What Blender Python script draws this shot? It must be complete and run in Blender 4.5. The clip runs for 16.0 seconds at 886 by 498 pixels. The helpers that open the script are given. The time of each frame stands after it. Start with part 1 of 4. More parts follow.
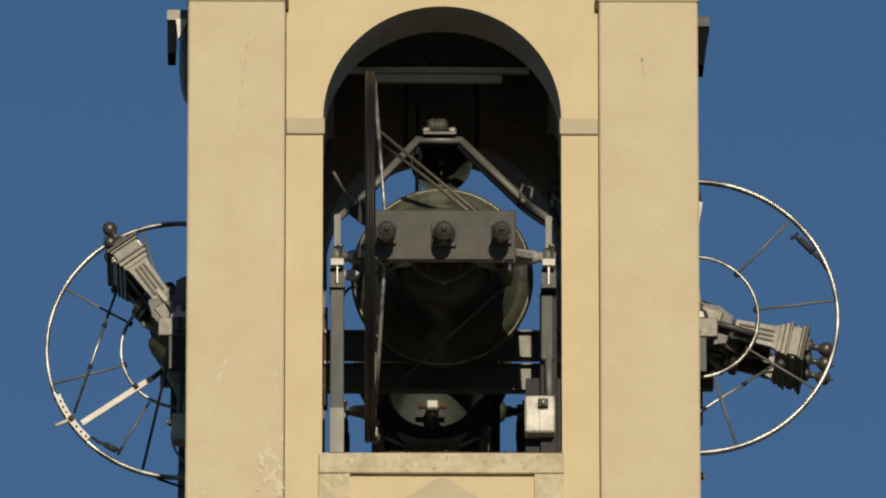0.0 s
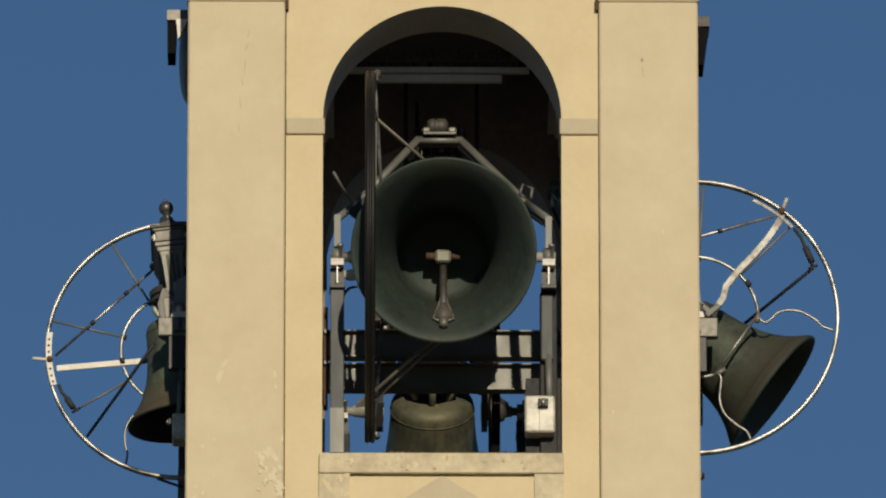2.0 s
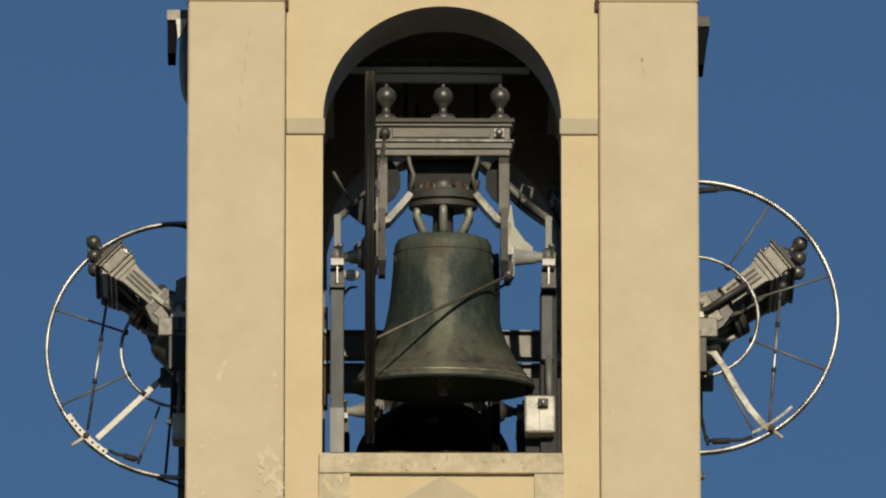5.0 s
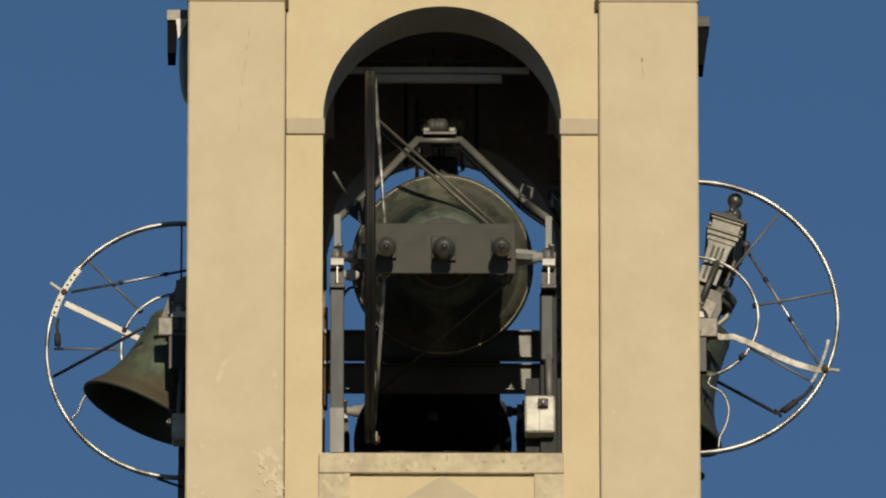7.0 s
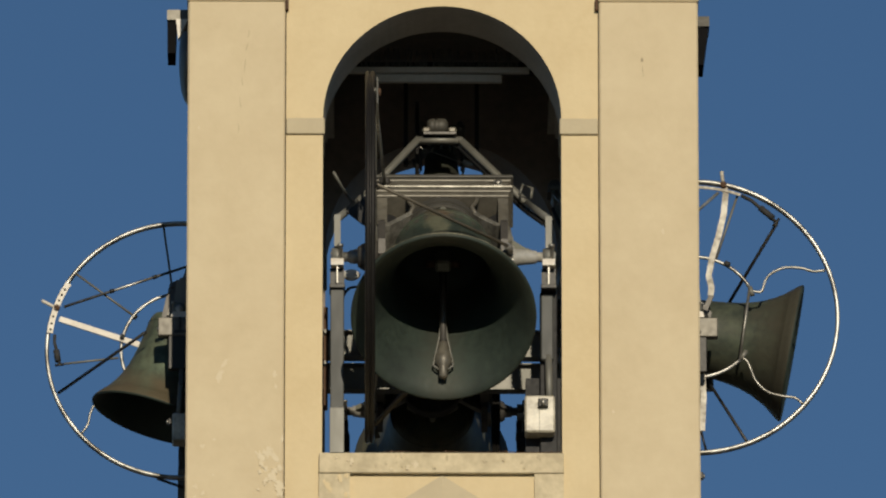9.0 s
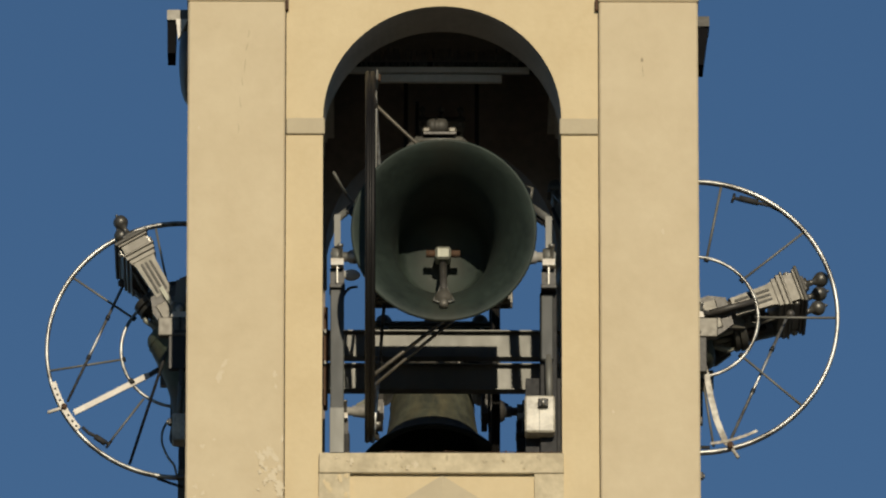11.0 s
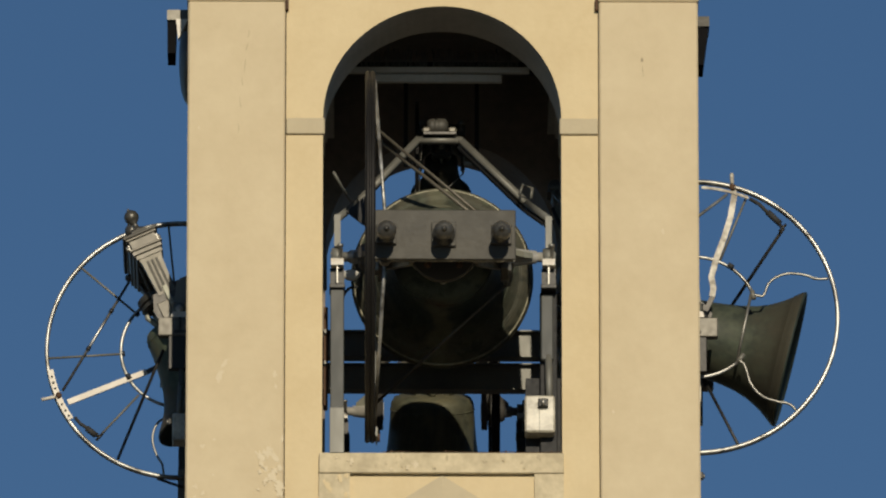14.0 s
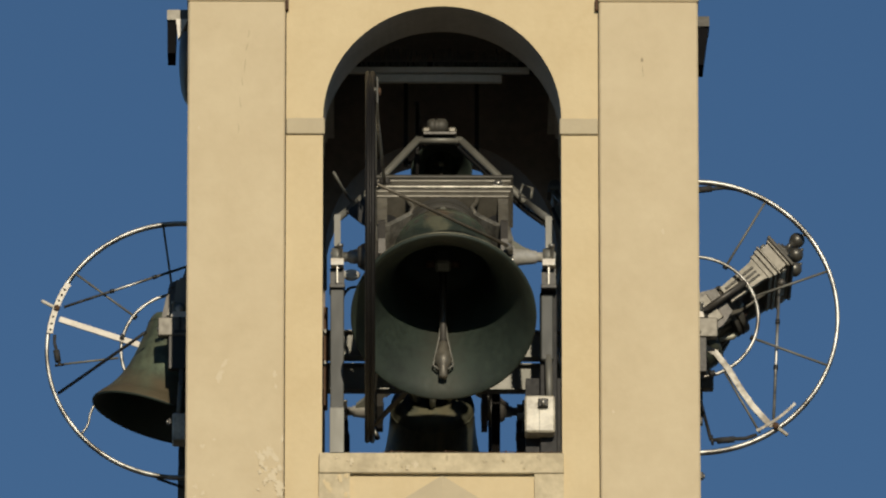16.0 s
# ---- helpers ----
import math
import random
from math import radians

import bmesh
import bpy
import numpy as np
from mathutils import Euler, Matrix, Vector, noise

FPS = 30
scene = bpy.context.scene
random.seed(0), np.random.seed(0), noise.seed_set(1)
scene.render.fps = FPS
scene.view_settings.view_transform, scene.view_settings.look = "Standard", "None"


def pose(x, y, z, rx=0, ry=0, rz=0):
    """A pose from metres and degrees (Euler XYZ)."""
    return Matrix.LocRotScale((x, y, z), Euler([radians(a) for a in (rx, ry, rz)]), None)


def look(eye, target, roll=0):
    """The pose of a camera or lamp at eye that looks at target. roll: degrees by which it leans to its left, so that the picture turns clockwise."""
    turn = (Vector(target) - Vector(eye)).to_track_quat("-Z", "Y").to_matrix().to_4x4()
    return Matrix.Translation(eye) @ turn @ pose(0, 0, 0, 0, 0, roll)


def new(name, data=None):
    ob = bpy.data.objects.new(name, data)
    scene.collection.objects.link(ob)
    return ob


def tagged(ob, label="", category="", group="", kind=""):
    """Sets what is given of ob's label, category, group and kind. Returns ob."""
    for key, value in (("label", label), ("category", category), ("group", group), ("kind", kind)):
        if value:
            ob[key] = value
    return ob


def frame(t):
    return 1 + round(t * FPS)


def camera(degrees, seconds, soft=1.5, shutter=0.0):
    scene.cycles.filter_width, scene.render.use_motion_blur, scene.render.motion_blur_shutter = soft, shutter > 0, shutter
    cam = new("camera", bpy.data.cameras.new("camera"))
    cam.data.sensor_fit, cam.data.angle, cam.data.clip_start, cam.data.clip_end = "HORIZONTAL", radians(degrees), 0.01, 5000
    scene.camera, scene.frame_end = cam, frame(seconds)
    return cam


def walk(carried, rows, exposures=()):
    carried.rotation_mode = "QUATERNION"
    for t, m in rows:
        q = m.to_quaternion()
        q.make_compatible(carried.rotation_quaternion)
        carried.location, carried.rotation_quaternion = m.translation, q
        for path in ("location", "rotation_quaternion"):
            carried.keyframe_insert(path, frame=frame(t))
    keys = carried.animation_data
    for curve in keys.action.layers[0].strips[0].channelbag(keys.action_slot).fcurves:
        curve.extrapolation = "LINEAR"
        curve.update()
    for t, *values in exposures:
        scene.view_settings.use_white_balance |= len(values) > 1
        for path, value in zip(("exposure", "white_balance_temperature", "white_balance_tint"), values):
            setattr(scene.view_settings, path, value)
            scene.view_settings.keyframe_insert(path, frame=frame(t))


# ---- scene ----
H = 32.6            # height of the belfry's middle above the ground
EYE = (-0.6, -90.0, 1.6)
cam = camera(3.745, 16.0, soft=2.15)
VIEW = look(EYE, (0.0, 0.0, H))
walk(cam, [(0.0, VIEW), (16.0, VIEW)])

# ---- light ----
SUN_EL, SUN_AZ = 18.6, 6.0      # degrees: height, and turn to the east of the front's normal
world = bpy.data.worlds.new("sky")
scene.world = world
world.use_nodes = True
wn, wl = world.node_tree.nodes, world.node_tree.links
sky = wn.new("ShaderNodeTexSky")
sky.sky_type, sky.sun_disc = "NISHITA", False
sky.sun_elevation, sky.sun_rotation = radians(SUN_EL), radians(180 - SUN_AZ)
sky.air_density, sky.dust_density, sky.ozone_density = 0.64, 0.0, 3.3
wn["Background"].inputs["Strength"].default_value = 0.057
tint = wn.new("ShaderNodeMix")
tint.data_type, tint.blend_type = "RGBA", "MULTIPLY"
tint.inputs["Factor"].default_value, tint.inputs["B"].default_value = 1.0, (0.825, 0.972, 0.975, 1)
wl.new(sky.outputs["Color"], tint.inputs["A"])
wl.new(tint.outputs["Result"], wn["Background"].inputs["Color"])
sun = new("sun", bpy.data.lights.new("sun", "SUN"))
sun.data.energy, sun.data.angle, sun.data.color = 4.06, radians(0.5), (1.0, 0.885, 0.685)
sun_way = Vector((math.sin(radians(SUN_AZ)) * math.cos(radians(SUN_EL)), -math.cos(radians(SUN_AZ)) * math.cos(radians(SUN_EL)), math.sin(radians(SUN_EL))))
sun.matrix_world = look(sun_way * 60 + Vector((0, 0, H)), (0, 0, H))
scene.view_settings.exposure = 0.0


# ---- materials ----
def material(name, base, dark=None, rough=0.6, metal=0.0, coarse=2.0, fine=30.0, bump=0.15, streak=0.0, amount=0.6, low=0.5, high=0.95):
    """A surface with stains at two sizes, an optional downward streak and fine relief. coarse, fine: waves per metre."""
    dark = dark or tuple(c * 0.6 for c in base)
    mat = bpy.data.materials.new(name)
    mat.use_nodes = True
    n, ln = mat.node_tree.nodes, mat.node_tree.links
    b = n["Principled BSDF"]
    tc = n.new("ShaderNodeTexCoord")
    mp = n.new("ShaderNodeMapping")
    mp.inputs["Scale"].default_value = (1, 1, 1 - streak)
    ln.new(tc.outputs["Object"], mp.inputs["Vector"])
    big = n.new("ShaderNodeTexNoise")
    big.inputs["Scale"].default_value, big.inputs["Detail"].default_value, big.inputs["Roughness"].default_value = coarse, 6, 0.62
    small = n.new("ShaderNodeTexNoise")
    small.inputs["Scale"].default_value, small.inputs["Detail"].default_value = fine, 5
    for tex in (big, small):
        ln.new(mp.outputs["Vector"], tex.inputs["Vector"])
    add = n.new("ShaderNodeMath")
    add.operation, add.inputs[1].default_value = "MULTIPLY_ADD", 0.45
    ln.new(small.outputs["Fac"], add.inputs[0])
    ln.new(big.outputs["Fac"], add.inputs[2])
    ramp = n.new("ShaderNodeMapRange")
    ramp.inputs["From Min"].default_value, ramp.inputs["From Max"].default_value = low, high
    ramp.inputs["To Min"].default_value, ramp.inputs["To Max"].default_value = amount, 0.0
    ln.new(add.outputs[0], ramp.inputs["Value"])
    mix = n.new("ShaderNodeMix")
    mix.data_type = "RGBA"
    mix.inputs["A"].default_value, mix.inputs["B"].default_value = (*base, 1), (*dark, 1)
    ln.new(ramp.outputs["Result"], mix.inputs["Factor"])
    ln.new(mix.outputs["Result"], b.inputs["Base Color"])
    rr = n.new("ShaderNodeMapRange")
    rr.inputs["To Min"].default_value, rr.inputs["To Max"].default_value = max(rough - 0.12, 0.05), min(rough + 0.15, 1)
    ln.new(small.outputs["Fac"], rr.inputs["Value"])
    ln.new(rr.outputs["Result"], b.inputs["Roughness"])
    b.inputs["Metallic"].default_value = metal
    if bump:
        bp = n.new("ShaderNodeBump")
        bp.inputs["Strength"].default_value, bp.inputs["Distance"].default_value = bump, 0.01
        ln.new(add.outputs[0], bp.inputs["Height"])
        ln.new(bp.outputs["Normal"], b.inputs["Normal"])
    return mat


PLASTER_GREY = material("pale_plaster", (0.520, 0.440, 0.298), (0.455, 0.374, 0.244), 0.9, coarse=2.2, fine=13, bump=0.35, amount=0.9)
PLASTER_YELLOW = material("yellow_plaster", (0.557, 0.459, 0.287), (0.491, 0.393, 0.235), 0.9, coarse=2.2, fine=19, bump=0.4, amount=0.85)
PLASTER_STAINED = material("stained_plaster", (0.549, 0.471, 0.322), (0.361, 0.306, 0.204), 0.9, coarse=4.5, fine=18, bump=0.3, amount=0.9)
# inner plaster is darker than outside: the belfry's dimness is in its colour
PLASTER_INSIDE = material("dimmed_inner_plaster", (0.29, 0.243, 0.20), (0.155, 0.13, 0.11), 0.95, coarse=1.6, fine=20, bump=0.3, amount=0.9)
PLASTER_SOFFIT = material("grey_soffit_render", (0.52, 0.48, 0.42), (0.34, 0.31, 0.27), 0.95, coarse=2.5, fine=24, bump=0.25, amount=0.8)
WHITE_SCAR = material("lime_patch", (0.550, 0.478, 0.345), (0.505, 0.432, 0.300), 0.9, coarse=9, fine=50, bump=0.3)
CRACK = material("crack_shade", (0.267, 0.220, 0.149), None, 0.95, bump=0)
STONE_CAP = material("impost_render", (0.432, 0.369, 0.251), (0.361, 0.306, 0.212), 0.9, coarse=4, fine=30, bump=0.2)
# verdigris green, darkened so the colour carries shade of the bell's hollow
BRONZE_INSIDE = material("dimmed_verdigris_bronze", (0.029, 0.043, 0.033), (0.010, 0.016, 0.013), 0.65, 0.3, coarse=3.0, fine=22, bump=0.15, amount=0.9)
CAST = material("grey_painted_cast_iron", (0.140, 0.129, 0.104), (0.072, 0.066, 0.054), 0.48, 0.3, coarse=5, fine=24, bump=0.15, amount=0.8, low=0.58, high=0.90)
BALL = material("bare_turned_iron", (0.105, 0.102, 0.092), (0.050, 0.047, 0.041), 0.38, 0.55, coarse=9, fine=45, bump=0.12, amount=0.8)
ROD = material("browned_brace_steel", (0.118, 0.104, 0.080), (0.060, 0.052, 0.040), 0.5, 0.4, coarse=9, fine=40, bump=0.05)
CAST_TOP = material("dirty_cast_iron", (0.061, 0.057, 0.047), (0.035, 0.033, 0.028), 0.6, 0.2, coarse=6, fine=40, bump=0.15, amount=0.8)
CAST_DARK = material("dark_cast_iron", (0.075, 0.069, 0.061), (0.035, 0.033, 0.030), 0.5, 0.3, coarse=5, fine=50, bump=0.15, amount=0.8)
STEEL = material("galvanised_steel", (0.330, 0.322, 0.290), (0.157, 0.149, 0.137), 0.42, 0.75, coarse=7, fine=60, bump=0.08, amount=0.9)
STEEL_DULL = material("dull_grey_steel", (0.169, 0.165, 0.145), (0.094, 0.094, 0.082), 0.55, 0.3, coarse=3, fine=14, bump=0.05, amount=0.7, streak=0.6)
STEEL_DARK = material("blackened_steel", (0.027, 0.026, 0.024), (0.014, 0.013, 0.013), 0.5, 0.4, coarse=8, fine=60, bump=0.1)
POST_PAINT = material("slate_post_paint", (0.058, 0.061, 0.058), (0.028, 0.030, 0.028), 0.6, 0.0, coarse=3, fine=14, bump=0.06, amount=0.7, streak=0.6)
RIM = material("galvanised_rim", (0.45, 0.45, 0.43), (0.120, 0.112, 0.098), 0.40, 0.7, coarse=3.0, fine=11, bump=0.0, amount=1.0, low=0.62, high=0.82)
RIM_DARK = material("blackened_rim", (0.014, 0.013, 0.012), (0.008, 0.007, 0.007), 0.5, 0.3, coarse=5, fine=20, bump=0.0)
BAR_PAINT = material("grey_bar_paint", (0.52, 0.50, 0.45), (0.36, 0.34, 0.30), 0.7, 0.0, coarse=5, fine=40, bump=0.1)
WHITE_PAINT = material("chipped_white_paint", (0.612, 0.581, 0.518), (0.353, 0.298, 0.228), 0.5, 0.0, coarse=14, fine=80, bump=0.1, amount=0.6)
WORN_PAINT = material("worn_white_paint", (0.56, 0.53, 0.46), (0.17, 0.145, 0.11), 0.55, 0.0, coarse=7, fine=26, bump=0.1, amount=0.95, low=0.60, high=0.84)
RUBBER = material("black_rubber", (0.022, 0.022, 0.022), None, 0.8, bump=0.1)
BLACK_PAINT = material("black_painted_steel", (0.014, 0.014, 0.015), (0.008, 0.008, 0.008), 0.6, 0.0, coarse=6, fine=30, bump=0.05)
RUST = material("rusty_iron", (0.094, 0.051, 0.027), (0.039, 0.024, 0.016), 0.85, 0.2, coarse=12, fine=60, bump=0.2)
# pale bronze for the lip bead; the sun's highlight is in its colour
GLINT_BRONZE = material("pale_glint_bronze", (0.25, 0.235, 0.17), (0.075, 0.072, 0.05), 0.45, 0.5, coarse=6, fine=30, bump=0.1, amount=1.0, low=0.6, high=0.85)
# paler iron for straps and for one moulding, whose sunlit edge it paints
PALE_IRON = material("pale_cast_iron", (0.27, 0.26, 0.225), (0.10, 0.095, 0.08), 0.42, 0.5, coarse=6, fine=40, bump=0.1, amount=0.9, low=0.62, high=0.86)
BRIGHT = material("bare_bright_steel", (0.52, 0.50, 0.45), (0.26, 0.25, 0.22), 0.4, 0.35, coarse=9, fine=40, bump=0.1, low=0.62, high=0.86)
CANON = material("pale_canon_bronze", (0.283, 0.283, 0.228), (0.157, 0.157, 0.126), 0.5, 0.4, coarse=8, fine=50, bump=0.1)
BOX_PAINT = material("pale_grey_box_paint", (0.54, 0.505, 0.415), (0.22, 0.20, 0.155), 0.45, 0.0, coarse=8, fine=30, bump=0.12, amount=1.0, low=0.55, high=0.86)
# dark lamp housing; the shade on it is put into this near-black
HOUSING_BLACK = material("matt_housing_black", (0.008, 0.008, 0.009), (0.005, 0.005, 0.005), 0.95, 0.0, coarse=6, fine=30, bump=0.05)
# floor is out of sight; dark so little sunlight bounces onto the bells
FLOOR = material("unseen_floor", (0.045, 0.036, 0.027), (0.020, 0.017, 0.013), 0.9, coarse=3, fine=20, bump=0.2, amount=0.9)
GROUND = material("dry_ground", (0.115, 0.102, 0.080), (0.070, 0.064, 0.050), 0.95, coarse=0.05, fine=0.8, bump=0.2, amount=1.0)


for mat, gloss in ((RIM_DARK, 0.2), (HOUSING_BLACK, 0.05), (BLACK_PAINT, 0.25)):
    mat.node_tree.nodes["Principled BSDF"].inputs["Specular IOR Level"].default_value = gloss


def middle_streak(mat):
    """Brown streak on the inner skin in the plane in which the clapper swings."""
    n, ln = mat.node_tree.nodes, mat.node_tree.links
    b = n["Principled BSDF"]
    skin = b.inputs["Base Color"].links[0].from_socket
    tc, sx, ab, mid_brown, mix = (n.new("ShaderNode" + k) for k in ("TexCoord", "SeparateXYZ", "Math", "MapRange", "Mix"))
    tex = n.new("ShaderNodeTexNoise")
    tex.inputs["Scale"].default_value, tex.inputs["Detail"].default_value = 6.0, 5
    warp = n.new("ShaderNodeMath")
    warp.operation, warp.inputs[1].default_value = "MULTIPLY_ADD", 0.30
    ab.operation, mix.data_type = "ABSOLUTE", "RGBA"
    ln.new(tc.outputs["Object"], sx.inputs["Vector"])
    ln.new(tc.outputs["Object"], tex.inputs["Vector"])
    ln.new(sx.outputs["X"], ab.inputs[0])
    ln.new(tex.outputs["Fac"], warp.inputs[0])
    ln.new(ab.outputs[0], warp.inputs[2])
    for key, v in (("From Min", 0.18), ("From Max", 0.34), ("To Min", 0.5), ("To Max", 0.0)):
        mid_brown.inputs[key].default_value = v
    ln.new(warp.outputs[0], mid_brown.inputs["Value"])
    ln.new(mid_brown.outputs["Result"], mix.inputs["Factor"])
    ln.new(skin, mix.inputs["A"])
    mix.inputs["B"].default_value = (0.034, 0.033, 0.023, 1)
    ln.new(mix.outputs["Result"], b.inputs["Base Color"])


middle_streak(BRONZE_INSIDE)


def bell_bronze(k, body, patch, run, lip, seed):
    """Weathered bronze: patches of patina, vertical runs of ochre and a worn lip, for a bell of size k with its axle at z = 0."""
    mat = material("bell_bronze", body, patch, 0.58, 0.2, coarse=4.2 / k, fine=24, bump=0.35, amount=1.0, low=0.62, high=0.86)
    n, ln = mat.node_tree.nodes, mat.node_tree.links
    b = n["Principled BSDF"]
    first = b.inputs["Base Color"].links[0].from_socket
    tc = n.new("ShaderNodeTexCoord")
    mp = n.new("ShaderNodeMapping")
    mp.inputs["Scale"].default_value, mp.inputs["Location"].default_value = (1, 1, 0.16), (seed, 0.3, 0)
    ln.new(tc.outputs["Object"], mp.inputs["Vector"])
    tex = n.new("ShaderNodeTexNoise")
    tex.inputs["Scale"].default_value, tex.inputs["Detail"].default_value, tex.inputs["Roughness"].default_value = 5.5 / k, 5, 0.6
    ln.new(mp.outputs["Vector"], tex.inputs["Vector"])
    rm = n.new("ShaderNodeMapRange")
    rm.inputs["From Min"].default_value, rm.inputs["From Max"].default_value, rm.inputs["To Max"].default_value = 0.40, 0.62, 0.85
    ln.new(tex.outputs["Fac"], rm.inputs["Value"])
    sx = n.new("ShaderNodeSeparateXYZ")
    ln.new(tc.outputs["Object"], sx.inputs["Vector"])
    ab = n.new("ShaderNodeMath")
    ab.operation = "ABSOLUTE"
    ln.new(sx.outputs["X"], ab.inputs[0])
    mid = n.new("ShaderNodeMapRange")
    mid.inputs["From Min"].default_value, mid.inputs["From Max"].default_value = 0.26 * k, 0.0
    mid.inputs["To Min"].default_value, mid.inputs["To Max"].default_value = 0.30, 1.35
    ln.new(ab.outputs[0], mid.inputs["Value"])
    mul = n.new("ShaderNodeMath")
    mul.operation, mul.use_clamp = "MULTIPLY", True
    ln.new(mid.outputs["Result"], mul.inputs[0])
    ln.new(rm.outputs["Result"], mul.inputs[1])
    m1 = n.new("ShaderNodeMix")
    m1.data_type = "RGBA"
    ln.new(mul.outputs[0], m1.inputs["Factor"])
    ln.new(first, m1.inputs["A"])
    m1.inputs["B"].default_value = (*run, 1)
    sp = n.new("ShaderNodeSeparateXYZ")
    ln.new(tc.outputs["Object"], sp.inputs["Vector"])
    wob = n.new("ShaderNodeTexNoise")
    wob.inputs["Scale"].default_value, wob.inputs["Detail"].default_value = 4.0 / k, 6
    ln.new(tc.outputs["Object"], wob.inputs["Vector"])
    ad = n.new("ShaderNodeMath")
    ad.operation, ad.inputs[1].default_value = "MULTIPLY_ADD", 0.55 * k
    ln.new(wob.outputs["Fac"], ad.inputs[0])
    ln.new(sp.outputs["Z"], ad.inputs[2])
    lm = n.new("ShaderNodeMapRange")
    lm.inputs["From Min"].default_value, lm.inputs["From Max"].default_value = -0.22 * k, -0.50 * k
    lm.inputs["To Max"].default_value = 0.9
    ln.new(ad.outputs[0], lm.inputs["Value"])
    m2 = n.new("ShaderNodeMix")
    m2.data_type = "RGBA"
    ln.new(lm.outputs["Result"], m2.inputs["Factor"])
    ln.new(m1.outputs["Result"], m2.inputs["A"])
    spk = n.new("ShaderNodeMix")
    spk.data_type = "RGBA"
    spk.inputs["A"].default_value, spk.inputs["B"].default_value = (*lip, 1), (*(c * 0.55 for c in lip), 1)
    ln.new(wob.outputs["Fac"], spk.inputs["Factor"])
    ln.new(spk.outputs["Result"], m2.inputs["B"])
    ln.new(m2.outputs["Result"], b.inputs["Base Color"])
    b.inputs["Specular IOR Level"].default_value = 0.3
    return mat


def great_bronze():
    """Bronze of the largest bell: teal patina on the waist, a ragged pale run down its front, a speckled worn lip."""
    mat = material("great_bell_bronze", (0.5, 0.5, 0.5), None, 0.58, 0.12, coarse=7, fine=30, bump=0.8)
    n, ln = mat.node_tree.nodes, mat.node_tree.links
    b = n["Principled BSDF"]
    tc = n.new("ShaderNodeTexCoord")
    sep = n.new("ShaderNodeSeparateXYZ")
    ln.new(tc.outputs["Object"], sep.inputs["Vector"])

    def noise(scale, detail, rough, squash=1.0, shift=0.0):
        mp = n.new("ShaderNodeMapping")
        mp.inputs["Scale"].default_value, mp.inputs["Location"].default_value = (1, 1, squash), (shift, shift * 0.7, shift * 0.3)
        tex = n.new("ShaderNodeTexNoise")
        tex.inputs["Scale"].default_value, tex.inputs["Detail"].default_value, tex.inputs["Roughness"].default_value = scale, detail, rough
        ln.new(tc.outputs["Object"], mp.inputs["Vector"])
        ln.new(mp.outputs["Vector"], tex.inputs["Vector"])
        return tex.outputs["Fac"]

    def calc(op, x, y, z=None, clamp=False):
        node = n.new("ShaderNodeMath")
        node.operation, node.use_clamp = op, clamp
        for slot, v in zip(node.inputs, (x, y, z)):
            if isinstance(v, (int, float)):
                slot.default_value = v
            elif v is not None:
                ln.new(v, slot)
        return node.outputs[0]

    def span(v, a0, a1, b0, b1):
        node = n.new("ShaderNodeMapRange")
        for key, q in zip(("From Min", "From Max", "To Min", "To Max"), (a0, a1, b0, b1)):
            node.inputs[key].default_value = q
        ln.new(v, node.inputs["Value"])
        return node.outputs["Result"]

    def blend(fac, x, y):
        node = n.new("ShaderNodeMix")
        node.data_type = "RGBA"
        ln.new(fac, node.inputs["Factor"])
        for key, v in (("A", x), ("B", y)):
            if isinstance(v, tuple):
                node.inputs[key].default_value = (*v, 1)
            else:
                ln.new(v, node.inputs[key])
        return node.outputs["Result"]

    # zones by height, their borders torn by noise
    height = calc("MULTIPLY_ADD", calc("SUBTRACT", noise(3.2, 6, 0.62), 0.5), 0.50, sep.outputs["Z"])
    ramp = n.new("ShaderNodeValToRGB")
    ln.new(span(height, -0.95, 0.16, 0.0, 1.0), ramp.inputs["Fac"])
    cr = ramp.color_ramp
    stops = ((0.0, (0.078, 0.073, 0.052)), (0.16, (0.062, 0.062, 0.046)), (0.30, (0.042, 0.046, 0.030)), (0.40, (0.016, 0.024, 0.019)), (0.66, (0.016, 0.026, 0.021)), (0.80, (0.038, 0.051, 0.038)), (1.0, (0.066, 0.078, 0.054)))
    cr.elements[0].position, cr.elements[0].color = stops[0][0], (*stops[0][1], 1)
    cr.elements[1].position, cr.elements[1].color = stops[-1][0], (*stops[-1][1], 1)
    for p, c in stops[1:-1]:
        cr.elements.new(p).color = (*c, 1)
    col = ramp.outputs["Color"]
    # dull green clouds over the teal, dark blots everywhere
    col = blend(span(noise(4.5, 7, 0.65, 0.6, 3.0), 0.54, 0.70, 0.0, 0.7), col, (0.062, 0.076, 0.054))
    col = blend(span(noise(7.0, 6, 0.6, 0.45, 7.0), 0.52, 0.66, 0.0, 0.7), col, (0.014, 0.019, 0.015))
    # narrow streaks of dark patina and of pale verdigris running down
    col = blend(span(noise(13.0, 5, 0.6, 0.10, 11.0), 0.54, 0.66, 0.0, 0.6), col, (0.012, 0.017, 0.014))
    col = blend(span(noise(11.0, 5, 0.6, 0.16, 17.0), 0.58, 0.70, 0.0, 0.6), col, (0.074, 0.092, 0.064))
    # the pale run, wandering about the middle of the front and back
    side = calc("MULTIPLY_ADD", calc("SUBTRACT", noise(5.0, 5, 0.6, 0.8, 1.5), 0.5), 0.30, sep.outputs["X"])
    run = span(calc("ABSOLUTE", calc("ADD", side, 0.01), 0.0), 0.045, 0.100, 1.0, 0.0)
